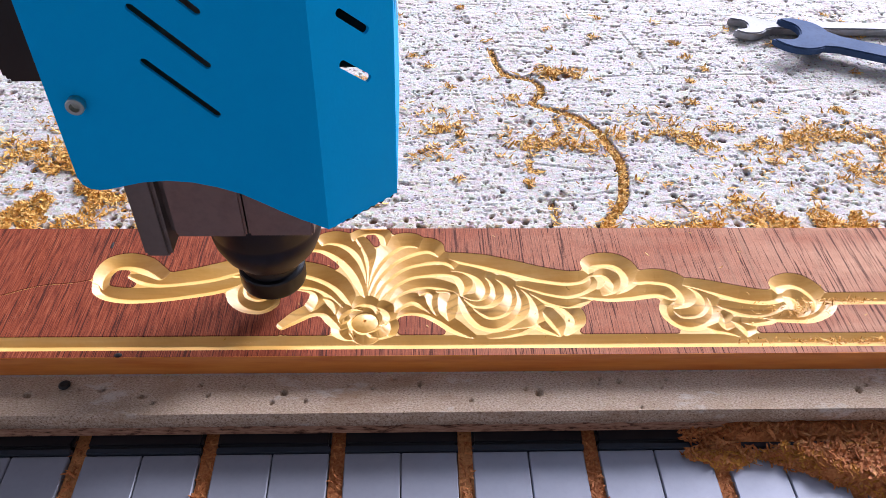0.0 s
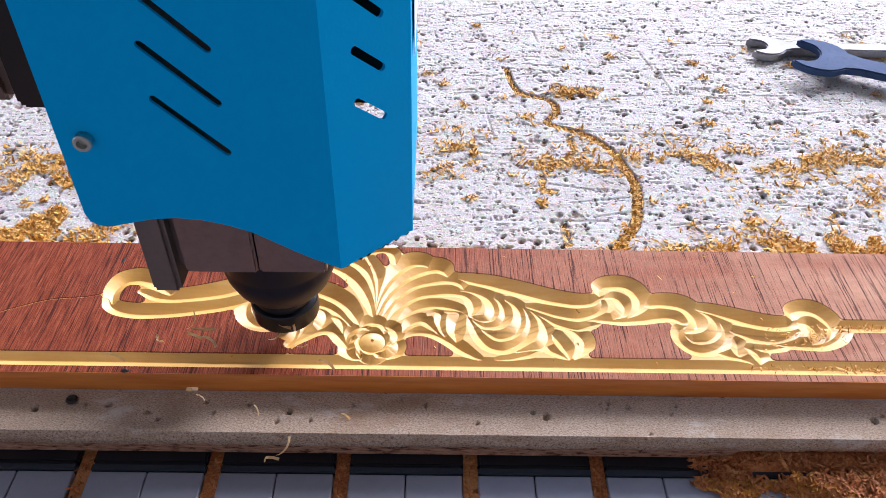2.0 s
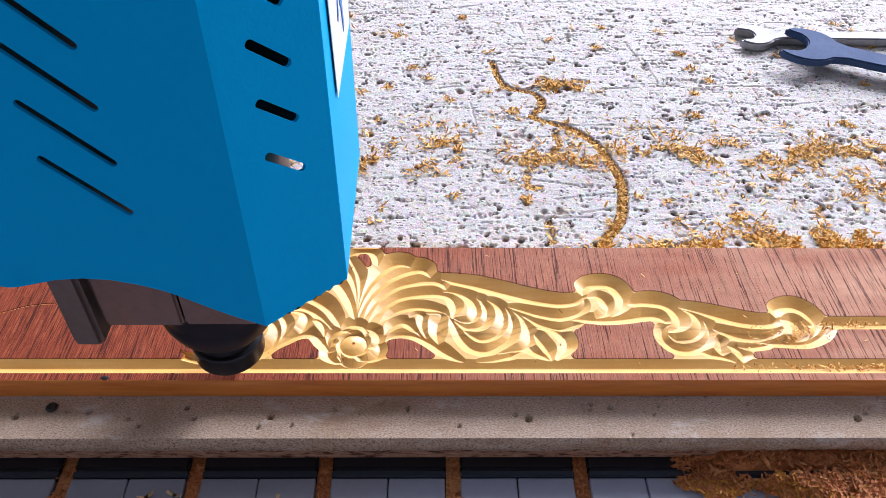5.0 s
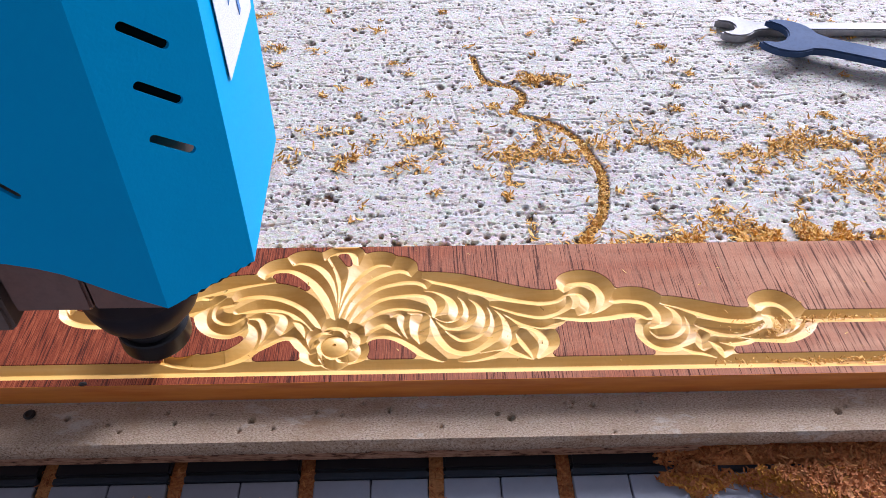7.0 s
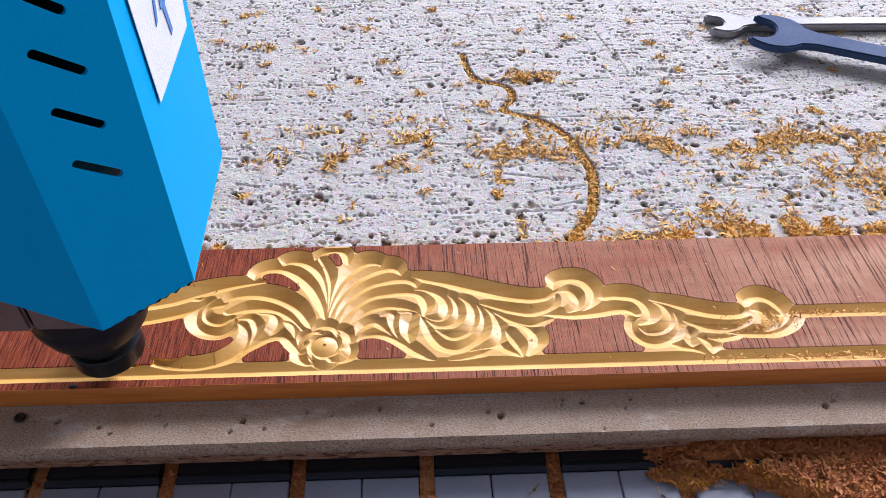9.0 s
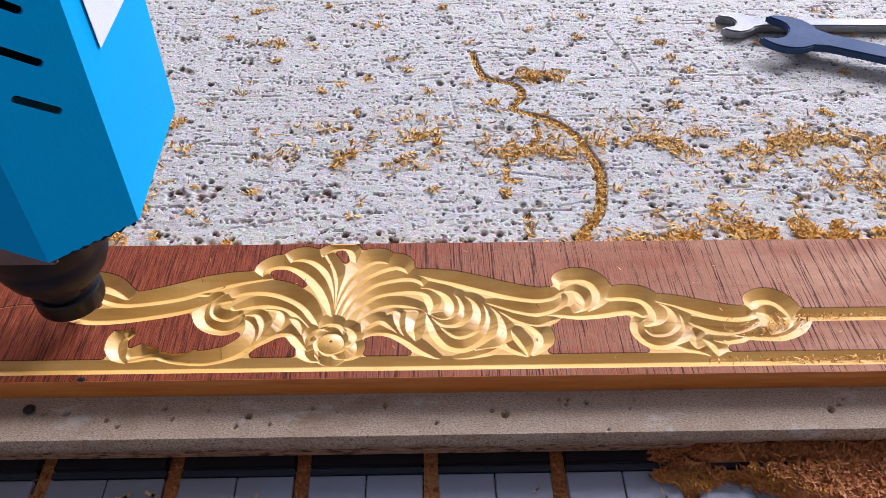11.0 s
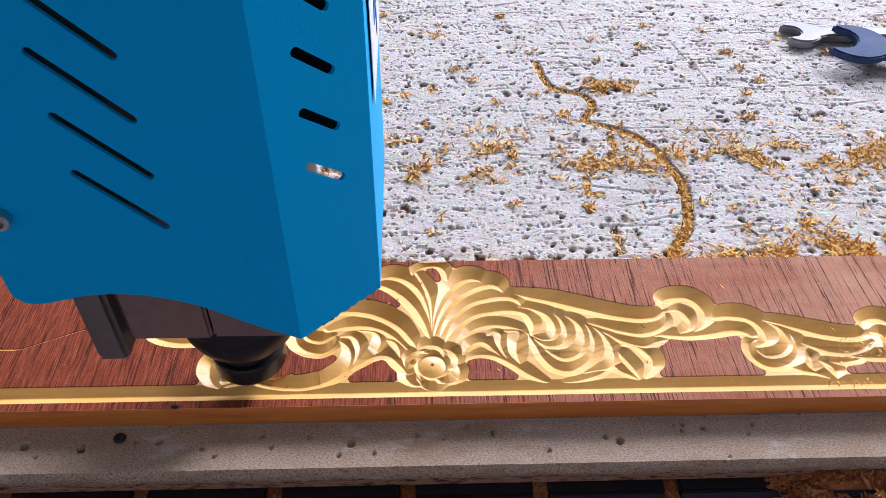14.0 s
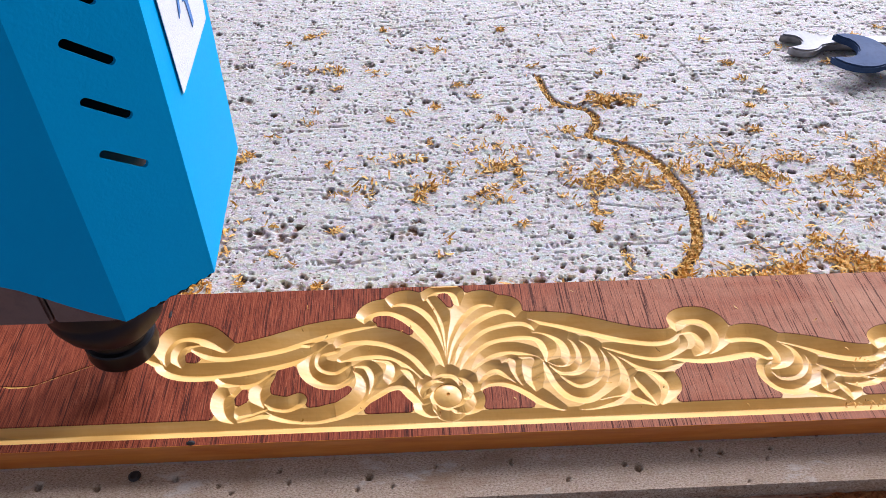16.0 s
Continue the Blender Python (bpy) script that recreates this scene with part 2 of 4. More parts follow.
def lathe(profile, n=64, bm=None):
    """A turned body round z from (radius, height) pairs."""
    bm = bm or bmesh.new()
    rings = []
    for r, z in profile:
        rings.append([bm.verts.new((r * math.cos(6.28318531 * i / n), r * math.sin(6.28318531 * i / n), z)) for i in range(n)])
    for a, b in zip(rings, rings[1:]):
        for i in range(n):
            bm.faces.new((a[i], a[(i + 1) % n], b[(i + 1) % n], b[i]))
    bm.faces.new(rings[0][::-1])
    bm.faces.new(rings[-1])
    return bm


def sheet(loops, place, thick):
    """A flat sheet with holes: 2D loops, the first the outline, put in space by place(u, v), thickened."""
    bm = bmesh.new()
    edges = []
    for loop in loops:
        vs = [bm.verts.new(place(*p)) for p in loop]
        edges += [bm.edges.new((vs[i], vs[(i + 1) % len(vs)])) for i in range(len(vs))]
    bmesh.ops.triangle_fill(bm, use_beauty=True, edges=edges)
    bmesh.ops.recalc_face_normals(bm, faces=bm.faces)
    bmesh.ops.solidify(bm, geom=list(bm.faces), thickness=thick)
    return bm


def slot_loop(u0, v0, u1, v1, r, n=6):
    """A slot with round ends from one end's centre to the other's."""
    a = math.atan2(v1 - v0, u1 - u0)
    out = [(u1 + r * math.cos(a - 1.5708 + 3.14159 * i / n), v1 + r * math.sin(a - 1.5708 + 3.14159 * i / n)) for i in range(n + 1)]
    out += [(u0 + r * math.cos(a + 1.5708 + 3.14159 * i / n), v0 + r * math.sin(a + 1.5708 + 3.14159 * i / n)) for i in range(n + 1)]
    return out


def grid_mesh(name, X, Y, Z, material, smooth=True):
    """A height sheet from three equal arrays."""
    ny, nx = Z.shape
    co = np.stack([X, Y, Z], -1).reshape(-1, 3).astype(np.float32)
    i = np.arange(ny * nx).reshape(ny, nx)
    quads = np.stack([i[:-1, :-1], i[:-1, 1:], i[1:, 1:], i[1:, :-1]], -1).reshape(-1, 4)
    return array_mesh(name, co, quads, material, smooth)


def array_mesh(name, co, quads, material, smooth=False):
    me = bpy.data.meshes.new(name)
    n = len(quads)
    me.vertices.add(len(co))
    me.vertices.foreach_set("co", co.astype(np.float32).ravel())
    me.loops.add(n * 4)
    me.loops.foreach_set("vertex_index", quads.astype(np.int32).ravel())
    me.polygons.add(n)
    me.polygons.foreach_set("loop_start", np.arange(0, n * 4, 4, dtype=np.int32))
    me.polygons.foreach_set("use_smooth", np.full(n, smooth))
    me.update(calc_edges=True)
    me.materials.append(material)
    return new(name, me)


rng = np.random.default_rng(7)


def value_noise(X, Y, cell, seed):
    """Smooth noise from 0 to 1 with that cell size."""
    g = np.random.default_rng(seed)
    n = 256
    table = g.random((n, n))
    u, v = X / cell, Y / cell
    i, j = np.floor(u).astype(int), np.floor(v).astype(int)
    f, h = u - i, v - j
    f, h = f * f * (3 - 2 * f), h * h * (3 - 2 * h)
    a, b = table[j % n, i % n], table[j % n, (i + 1) % n]
    c, d = table[(j + 1) % n, i % n], table[(j + 1) % n, (i + 1) % n]
    return (a * (1 - f) + b * f) * (1 - h) + (c * (1 - f) + d * f) * h


# ---- the workshop round the machine ----
FLOOR_Z = -0.82


def wall(name, b):
    return tagged(part(name, b, M_WALL), "plain plastered workshop wall", "wall", kind="structure")


tagged(part("floor", box(-3, 3, -3, 4, FLOOR_Z - 0.1, FLOOR_Z), M_FLOOR), "grey concrete workshop floor", "floor", kind="structure")
tagged(part("ceiling", box(-3, 3, -3, 4, 3.0, 3.1), M_ROOF), "grey sheet roof over the workshop", "ceiling", kind="structure")
wall("wall_west", box(-2.6, -2.5, -2.5, 3.4, FLOOR_Z, 3.0))
wall("wall_south", box(-2.5, 2.5, -2.5, -2.4, FLOOR_Z, 3.0))
b = box(2.5, 2.6, -2.5, 1.68, FLOOR_Z, 3.0)
box(2.5, 2.6, 3.02, 3.4, FLOOR_Z, 3.0, bm=b)
box(2.5, 2.6, 1.68, 3.02, FLOOR_Z, 1.2, bm=b)
box(2.5, 2.6, 1.68, 3.02, 2.5, 3.0, bm=b)
wall("wall_east", b)
b = box(-2.5, -0.4, 3.3, 3.4, FLOOR_Z, 3.0)
box(1.1, 2.5, 3.3, 3.4, FLOOR_Z, 3.0, bm=b)
box(-0.4, 1.1, 3.3, 3.4, FLOOR_Z, 0.8, bm=b)
box(-0.4, 1.1, 3.3, 3.4, 1.8, 3.0, bm=b)
wall("wall_north", b)

# ---- slotted aluminium table ----
PITCH, SLOT0, TABLE_Z = 0.0596, -0.0363, -0.0205
table = tagged(new("slotted_table"), "aluminium machine table with narrow slots full of sawdust", "table")
part("frame", box(-1.0, 1.0, -0.35, 1.3, FLOOR_Z + 0.02, TABLE_Z - 0.02, 0.01), M_BLACK, table, "dark steel machine frame")
shapes = {}
for k in range(-7, 9):
    x0 = SLOT0 + k * PITCH + 0.0034
    for h in range(2):
        xa = x0 + h * (PITCH - 0.0068) / 2
        w = (PITCH - 0.0068) / 2 - 0.0005
        if "plank" not in shapes:
            shapes["plank"] = part("plank", box(0, w, -0.34, 0.2026, -0.0195, 0, 0.0005, segments=1), M_ALU, table)
            ob = shapes["plank"]
        else:
            ob = new("plank", shapes["plank"].data)
            ob.parent = table
        ob.location = (xa, 0, TABLE_Z)
    if "strip" not in shapes:
        shapes["strip"] = part("strip", box(0, PITCH - 0.0068, 0.2065, 0.30, -0.0195, 0.0012, 0.0012), M_TAPE, table, "black strip under the board's edge")
        ob = shapes["strip"]
    else:
        ob = new("strip", shapes["strip"].data)
        ob.parent = table
        ob["label"] = "black strip under the board's edge"
    ob.location = (x0, 0, TABLE_Z)
    if "lip" not in shapes:
        shapes["lip"] = part("lip", box(0, PITCH - 0.0068, 0.2030, 0.2062, -0.0030, 0.0007, 0.0005), M_LIP, table, "dark slate lip before the strip")
        ob = shapes["lip"]
    else:
        ob = new("lip", shapes["lip"].data)
        ob.parent = table
        ob["label"] = "dark slate lip before the strip"
    ob.location = (x0, 0, TABLE_Z)

# ---- particle board bed ----
BX0, BX1, BY0, BY1, STEP = -0.36, 0.50, 0.2105, 0.72, 0.00075
TRENCH = [(108, 336), (117, 349), (126, 364), (131, 386), (132, 404), (128, 420), (122, 439), (111, 454), (96, 463), (83, 471), (91, 487), (87, 501), (69, 509), (62, 523), (59, 546)]
BRANCHES = [[(95, 456), (97, 436), (79, 416), (73, 404), (73, 392), (80, 393)], [(82, 361), (84, 352), (82, 341)], [(95, 523), (105, 517), (120, 519), (128, 517)]]


def smooth_path(points, widths, step):
    """Points along a soft curve through the given ones, with the width between theirs."""
    p = np.array(points, float)
    w = np.array(widths, float)
    p0, p1 = np.vstack([2 * p[0] - p[1], p[:-1]]), p
    p3 = np.vstack([p[1:], 2 * p[-1] - p[-2]])
    out = []
    for i in range(len(p) - 1):
        a, b_, ta, tb = p[i], p[i + 1], (p[i + 1] - p0[i]) / 2, (p3[i + 1] - p[i]) / 2
        n = max(2, int(np.linalg.norm(b_ - a) / step))
        s = (np.arange(n) / n)[:, None]
        q = (2 * s**3 - 3 * s**2 + 1) * a + (s**3 - 2 * s**2 + s) * ta + (-2 * s**3 + 3 * s**2) * b_ + (s**3 - s**2) * tb
        out.append(np.hstack([q, w[i] + (w[i + 1] - w[i]) * s]))
    out.append(np.array([[*p[-1], w[-1]]]))
    return np.vstack(out)


def dig(Z, xs, ys, x, y, r, depth, power=2.0):
    """A round pit in a height sheet."""
    i0, i1 = np.searchsorted(xs, (x - r, x + r))
    j0, j1 = np.searchsorted(ys, (y - r, y + r))
    if i1 > i0 and j1 > j0:
        d = np.hypot(xs[None, i0:i1] - x, ys[j0:j1, None] - y) / r
        Z[j0:j1, i0:i1] = np.minimum(Z[j0:j1, i0:i1], -depth * np.clip(1 - d**power, 0, 1) + np.where(d < 1, 0, 1))


bxs, bys = np.arange(BX0, BX1, STEP), np.arange(BY0, BY1, STEP)
GX, GY = np.meshgrid(bxs, bys)
back = GY > 0.3235
rough = (value_noise(GX, GY, 0.0012, 1) - 0.5) * 0.0003 + (value_noise(GX * 0.5, GY, 0.0024, 9) - 0.5) * 0.0004 + (value_noise(GX, GY, 0.007, 2) - 0.5) * 0.0005
BZ = np.where(back, rough, rough * 0.22)
scratch = value_noise(GX + 0.15 * GY, GY, 0.0016, 3) * value_noise(GX * 0.12, GY, 0.0019, 4)
BZ -= np.where(back & (scratch > 0.50), 0.0011, 0)
for _ in range(3300):
    x, y = rng.uniform(BX0, BX1), rng.uniform(0.324, BY1)
    r = rng.choice([0.0007, 0.0011, 0.0016], p=[0.5, 0.38, 0.12]) * rng.uniform(0.8, 1.2)
    for _ in range(rng.integers(1, 4)):
        dig(BZ, bxs, bys, x + rng.normal(0, r * 0.6), y + rng.normal(0, r * 0.45), r * rng.uniform(0.7, 1.1), r * rng.uniform(1.4, 2.4), 4)
for _ in range(260):
    x, y = rng.uniform(BX0, BX1), 0.3235 + abs(rng.normal(0, 0.010))
    dig(BZ, bxs, bys, x, y, rng.uniform(0.0015, 0.003), rng.uniform(0.002, 0.004))
for _ in range(70):
    x, y = rng.uniform(BX0, BX1), rng.uniform(0.3, 0.62)
    for _ in range(6):
        dig(BZ, bxs, bys, x + rng.normal(0, 0.004), y + rng.normal(0, 0.0025), rng.uniform(0.002, 0.0035), rng.uniform(0.0012, 0.0025))
for x, y, r in ((-61, 222, 1.7), (58, 221, 1.9), (211, 221, 1.7), (-145, 225, 1.4), (-178, 222, 1.6), (-203, 224, 1.7), (52, 223, 1.1), (84, 229, 0.8), (88, 229, 0.9), (87, 226, 0.8), (97, 227, 1.1), (-32, 226, 1.0), (-20, 224, 0.8), (-100, 227, 1.0), (120, 228, 0.9), (-96, 221, 0.9), (2, 227, 1.0), (26, 217, 0.8), (162, 229, 0.8), (-120, 217, 0.9)):
    dig(BZ, bxs, bys, x / 1000, y / 1000, r / 1000, 0.004, 6)
for _ in range(80):
    x, y, a = rng.uniform(-0.1, BX1), rng.uniform(0.33, 0.65), rng.normal(1.9, 0.25) if rng.random() < 0.2 else rng.normal(0.05, 0.12)
    for k in range(int(rng.integers(14, 60))):
        dig(BZ, bxs, bys, x + k * 0.0007 * math.cos(a), y + k * 0.0007 * math.sin(a), 0.0008, 0.0012)
for _ in range(24):
    dig(BZ, bxs, bys, rng.uniform(BX0, BX1), rng.uniform(0.212, 0.232), rng.uniform(0.0006, 0.0012), 0.002, 4)
TR = smooth_path([(x / 1000, y / 1000) for x, y in TRENCH], [0.0034, 0.0036, 0.0036, 0.0036, 0.0035, 0.0033, 0.0030, 0.0028, 0.0026, 0.0030, 0.0030, 0.0027, 0.0027, 0.0026, 0.0024], 0.001)
for x, y, r in TR:
    dig(BZ, bxs, bys, x + rng.normal(0, 0.0003), y, r, 0.0026, 8)
BR = np.vstack([smooth_path([(x / 1000, y / 1000) for x, y in line], [0.003] * len(line), 0.001) for line in BRANCHES])
for x, y, r in BR:
    dig(BZ, bxs, bys, x + rng.normal(0, 0.0009), y + rng.normal(0, 0.0006), r * rng.uniform(0.3, 0.8), 0.0016, 5)
for x, y in ((104, 512), (108, 515), (112, 509), (104, 505), (118, 512)):
    dig(BZ, bxs, bys, x / 1000, y / 1000, 0.004, 0.003)
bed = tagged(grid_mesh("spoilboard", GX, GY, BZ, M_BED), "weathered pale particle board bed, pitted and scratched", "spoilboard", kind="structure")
b = box(BX0, BX1, BY0 + 0.001, BY1, -0.0080, -0.0045)
part("core", b, M_EDGE, bed)
# broken front edge of the upper layer, and the darker layer below
ex = np.arange(BX0, BX1, 0.002)
prof = [(0.0, 0.0), (-0.0009, -0.0012), (-0.0012, -0.0045), (-0.0009, -0.0085), (0.0016, -0.0092)]
EX, EK = np.meshgrid(ex, np.arange(len(prof)))
EY = BY0 + np.array([p[0] for p in prof])[:, None] + (value_noise(EX, EK * 0.01, 0.005, 5) - 0.5) * 0.0008
EZ = np.array([p[1] for p in prof])[:, None] + (value_noise(EX, EK * 0.01, 0.007, 6) - 0.5) * 0.0006 + 0 * EX
EY[0], EZ[0] = BY0 + 0.0004, np.interp(ex, bxs, BZ[0]) - 0.0001
e1 = grid_mesh("front_edge", EX, EY, EZ, M_BED)
e1.parent = bed
part("lower_layer", box(BX0, BX1, BY0 + 0.0018, BY1, TABLE_Z + 0.0015, -0.0082, 0.0004), M_EDGE, bed, "reddish dark edge of the lower board layer")

# ---- carved wooden board ----
WX0, WX1, WY0, WY1, TOP = -0.36, 0.50, 0.2335, 0.3235, 0.0125
WC = (WY0 + WY1) / 2
SLOPE = 0.58
FINE = 0.00028
wxs = np.concatenate([np.arange(WX0, -0.215, 0.002), np.arange(-0.215, 0.235, FINE), np.arange(0.235, WX1, 0.002)])
wys = np.linspace(WY0, WY1, 322)
OX, OY = np.meshgrid(wxs, wys)
OLD = np.zeros_like(OX)
NEW = np.zeros_like(OX)
WHEN = np.zeros_like(OX)


def groove(points, widths, start=0.0, end=0.0):
    """One stroke of the cutter: tenths of millimetres, half widths in millimetres; start and end in seconds if it is cut during the clip."""
    pts = [[float(v) / 10000 for v in p.split(",")] for p in points.split()]
    wid = [float(w) / 1000 * (1.08 if len(pts) > 2 else 1.0) for w in widths.split()]
    path = smooth_path(pts, wid, 0.0005)
    for k, (x, y, w) in enumerate(path):
        i0, i1 = np.searchsorted(wxs, (x - w, x + w))
        j0, j1 = np.searchsorted(wys, (y - w, y + w))
        if i1 <= i0 or j1 <= j0:
            continue
        dx, dy = wxs[None, i0:i1] - x, wys[j0:j1, None] - y
        z = -SLOPE * w * np.clip(1 - np.hypot(dx, dy) / w, 0, 1)
        if end:
            old = NEW[j0:j1, i0:i1]
            WHEN[j0:j1, i0:i1] = np.where(z < old - 0.00008, start + (end - start) * k / len(path), WHEN[j0:j1, i0:i1])
        else:
            OLD[j0:j1, i0:i1] = np.minimum(OLD[j0:j1, i0:i1], z)
        NEW[j0:j1, i0:i1] = np.minimum(NEW[j0:j1, i0:i1], z)


# the scroll at the end and its two long necks
groove("-1308,2877 -1402,2950 -1490,2977 -1563,2958 -1594,2890 -1585,2813 -1548,2745", "5 6 6.2 6 5 4 2")
groove("-1451,2869 -1370,2846 -1289,2839 -1170,2857 -1038,2890 -904,2940 -766,2979 -654,2993 -597,2987", "2 4.5 5.2 5.8 6.6 6.4 5.2 4 2")
groove("-1604,2819 -1575,2773 -1512,2744 -1419,2732 -1288,2739 -1158,2759 -1027,2787 -922,2821 -864,2855 -828,2875", "3 4.2 5 5.4 5.4 5.4 5.4 5 4 2")
groove("-904,2889 -968,2895 -1031,2854", "4 4 3")
groove("-1444,2903 -1501,2905 -1529,2874 -1526,2820 -1483,2752", "2 4 4.5 4 2", 11.9, 12.9)
groove("-1567,2779 -1616,2808 -1666,2826 -1701,2827", "3.5 3.5 2.5 1", 15.6, 16.0)
# the small leaves under the necks
groove("-1323,2705 -1277,2679 -1198,2668 -1134,2682 -1085,2717 -1054,2739", "2 4 4.5 4.5 3.5 1.5", 13.0, 14.3)
groove("-1231,2615 -1269,2598 -1269,2544 -1242,2486 -1197,2437", "3 5 5.4 4.2 1.5", 8.0, 8.5)
groove("-1179,2701 -1210,2665 -1240,2617", "2 3.6 4", 10.0, 10.9)
groove("-1195,2446 -1147,2476 -1086,2496 -1021,2482", "1.5 3.6 4 3", 8.7, 9.6)
groove("-1189,2492 -1137,2508 -1083,2525", "3.5 5 4.5", 9.6, 10.8)
groove("-1069,2699 -1107,2645 -1108,2587 -1086,2535", "2.5 4.5 5 4", 14.3, 14.7)
groove("-1086,2557 -1038,2534 -981,2525 -932,2550", "4 5 5 4.2", 14.7, 15.1)
# the long leaf at the bottom and the round curl
groove("-1080,2512 -1023,2486 -945,2463 -844,2457 -764,2475", "3 4.5 5 5.4 5.4", 3.5, 4.0)
groove("-699,2721 -643,2684 -624,2625 -644,2559 -707,2502 -781,2465", "1 3.5 5 5.6 5.4 5", 0.2, 3.4)
groove("-684,2733 -621,2743 -588,2692 -598,2615 -640,2538", "1 3 4.5 4.6 3", 0.9, 2.2)
groove("-828,2875 -882,2838 -900,2781 -882,2713 -831,2669 -765,2655 -715,2680 -697,2722", "2 4.5 5.4 5.4 5.4 5.2 4.2 2")
groove("-781,2845 -843,2827 -856,2778 -830,2741 -776,2725 -722,2748", "3.5 4 4.4 4.6 4.6 3")
groove("-593,2769 -518,2766 -489,2726 -503,2659 -545,2606", "1 3 4.2 4.6 3")
groove("-486,2710 -428,2711 -400,2666 -393,2590", "1.5 3.6 4.2 2.5")
groove("-742,2777 -650,2813 -541,2814 -446,2765 -360,2659", "2.5 4.5 5 5 2.5")
groove("-786,2845 -734,2895 -652,2914 -569,2909 -486,2878 -404,2817 -347,2733 -312,2651", "2 4 5 6 6.4 6.2 4.8 1.8")
groove("-642,2529 -579,2584 -514,2627 -448,2627 -397,2576 -362,2520", "3 4.2 4.6 4.4 5 4")
# the shell
groove("-627,2968 -643,3041 -605,3086 -542,3102 -478,3085 -399,3031 -331,2946 -280,2831 -251,2706", "1 4 5 5.6 5.2 5.6 5.6 4.4 1.5")
groove("-512,3077 -492,3139 -425,3154 -354,3119 -296,3040 -262,2919 -247,2776", "2 5 6 6 5.4 3.8 1.5")
groove("-314,3166 -279,3096 -249,3013 -241,2899 -243,2761", "3.5 4.6 5.6 3.6 1.2")
groove("-357,3083 -334,3163 -283,3207 -218,3216 -172,3191 -157,3113", "1 3.6 3.2 3.2 4.2 3")
groove("-240,2760 -226,2860 -194,2970 -139,3070 -76,3128 -12,3131 30,3090", "1 3 4.4 5.8 6.4 6 4")
groove("-231,2729 -196,2855 -132,2968 -54,3044 37,3092 94,3083 126,3016", "1 3 4.4 5.4 6.4 6 3")
groove("-202,2724 -150,2842 -64,2940 26,2984 113,3001 183,2983 211,2906", "1 3 4 4.6 5 5 2")
groove("-180,2693 -118,2795 -36,2870 59,2897 158,2904 228,2877 253,2806 237,2727", "1 3 4 4.4 4.6 4.8 4.4 1.5")
groove("-126,2691 -57,2768 21,2805 104,2805 183,2777 223,2728", "1 3.6 4.2 4.2 3.6 1")
# the leaves beside the flower
groove("-106,2613 -59,2682 -3,2704 46,2658 102,2579 135,2533", "2 4 4.2 4.2 3 1")
groove("-4,2702 51,2757 88,2742 83,2680 106,2604 146,2523", "1 2.4 3.2 4.2 3.6 1")
groove("105,2757 178,2759 162,2700 156,2634 167,2533", "1.5 4 5.6 5.6 2")
groove("-96,2576 -39,2617 41,2619 116,2579 187,2519 256,2465 302,2442", "1 3 4.2 4.6 4.6 3 1")
# the turned acanthus
groove("69,2879 202,2918 285,2902 342,2855 360,2780 333,2718 281,2708 236,2725", "1 3.5 4.6 5 5 4 3 1")
groove("292,2872 371,2864 407,2809 408,2736 368,2684 304,2675 253,2701", "1 3.6 5 5 5 4.6 2.5")
groove("361,2869 450,2835 490,2777 487,2692 444,2624 372,2599 315,2629 271,2653", "1 3.6 5 5 5 4.6 3.4 1")
groove("450,2819 509,2795 535,2728 529,2656 488,2587 405,2530 328,2543 277,2604 245,2682 220,2725", "1 3.2 4.6 5 5.2 5.2 5.2 4.6 3.4 1")
groove("480,2803 565,2758 609,2678 614,2600 581,2540 514,2518 457,2501", "1 3.2 4.6 5 4.2 3 2")
groove("586,2526 509,2492 410,2458 302,2442", "2 4 3 1")
groove("594,2559 622,2524 666,2489 704,2445", "3 4.6 3.6 1")
groove("598,2667 654,2603 694,2524 704,2445", "1 4.6 4.8 1")
groove("623,2660 720,2658 779,2615 787,2551 732,2466", "1 3.6 5 5.2 2")
# the long bands to the second scroll
groove("157,3014 255,2992 367,2966 502,2921 635,2875 769,2845 854,2849 910,2876", "3 4.6 5.6 6 6 5.6 5 3")
groove("476,2810 559,2797 665,2766 771,2745 862,2771 908,2814 913,2864", "1 3.2 5 5.2 5 3.6 1.5")
groove("500,2792 602,2740 676,2696 766,2669 838,2688 876,2687", "1 3.4 4.8 5 4 1.5")
groove("796,2699 875,2725 986,2721 1103,2736 1194,2755 1262,2752 1304,2712", "1 3.6 4.6 5.2 5.6 5 3.5")
groove("907,2865 925,2953 991,2979 1062,2972 1106,2926 1117,2851 1071,2772 981,2716 892,2701", "1.5 5 5.6 5.6 5.8 5.6 4.4 2 1")
groove("913,2865 989,2883 1029,2834 1015,2771 947,2729 881,2709", "1 3.6 5 5 3 1")
# the second acanthus and its bands
groove("1075,2804 1165,2842 1255,2851 1333,2829 1374,2769 1372,2692 1322,2650 1279,2639", "1 5 6 6 5.8 5 3 1")
groove("1322,2819 1433,2801 1537,2769 1662,2725 1765,2704 1836,2709 1871,2734", "2 4.2 5.2 6 5.6 5 2")
groove("1328,2800 1437,2776 1479,2718 1465,2654 1410,2605 1335,2596 1286,2628", "1 3.6 5 5 4.8 4.4 1.5")
groove("1432,2777 1493,2724 1506,2645 1459,2567 1374,2530 1307,2546 1269,2601 1274,2657 1306,2680", "1 3.6 5 5 5.2 5.2 4.8 4 2")
groove("1463,2675 1544,2657 1642,2618 1733,2605 1806,2620 1862,2655", "1 3.6 5 5.2 4 2")
groove("1520,2632 1542,2583 1533,2515 1543,2470", "1 4.2 4.2 1.5")
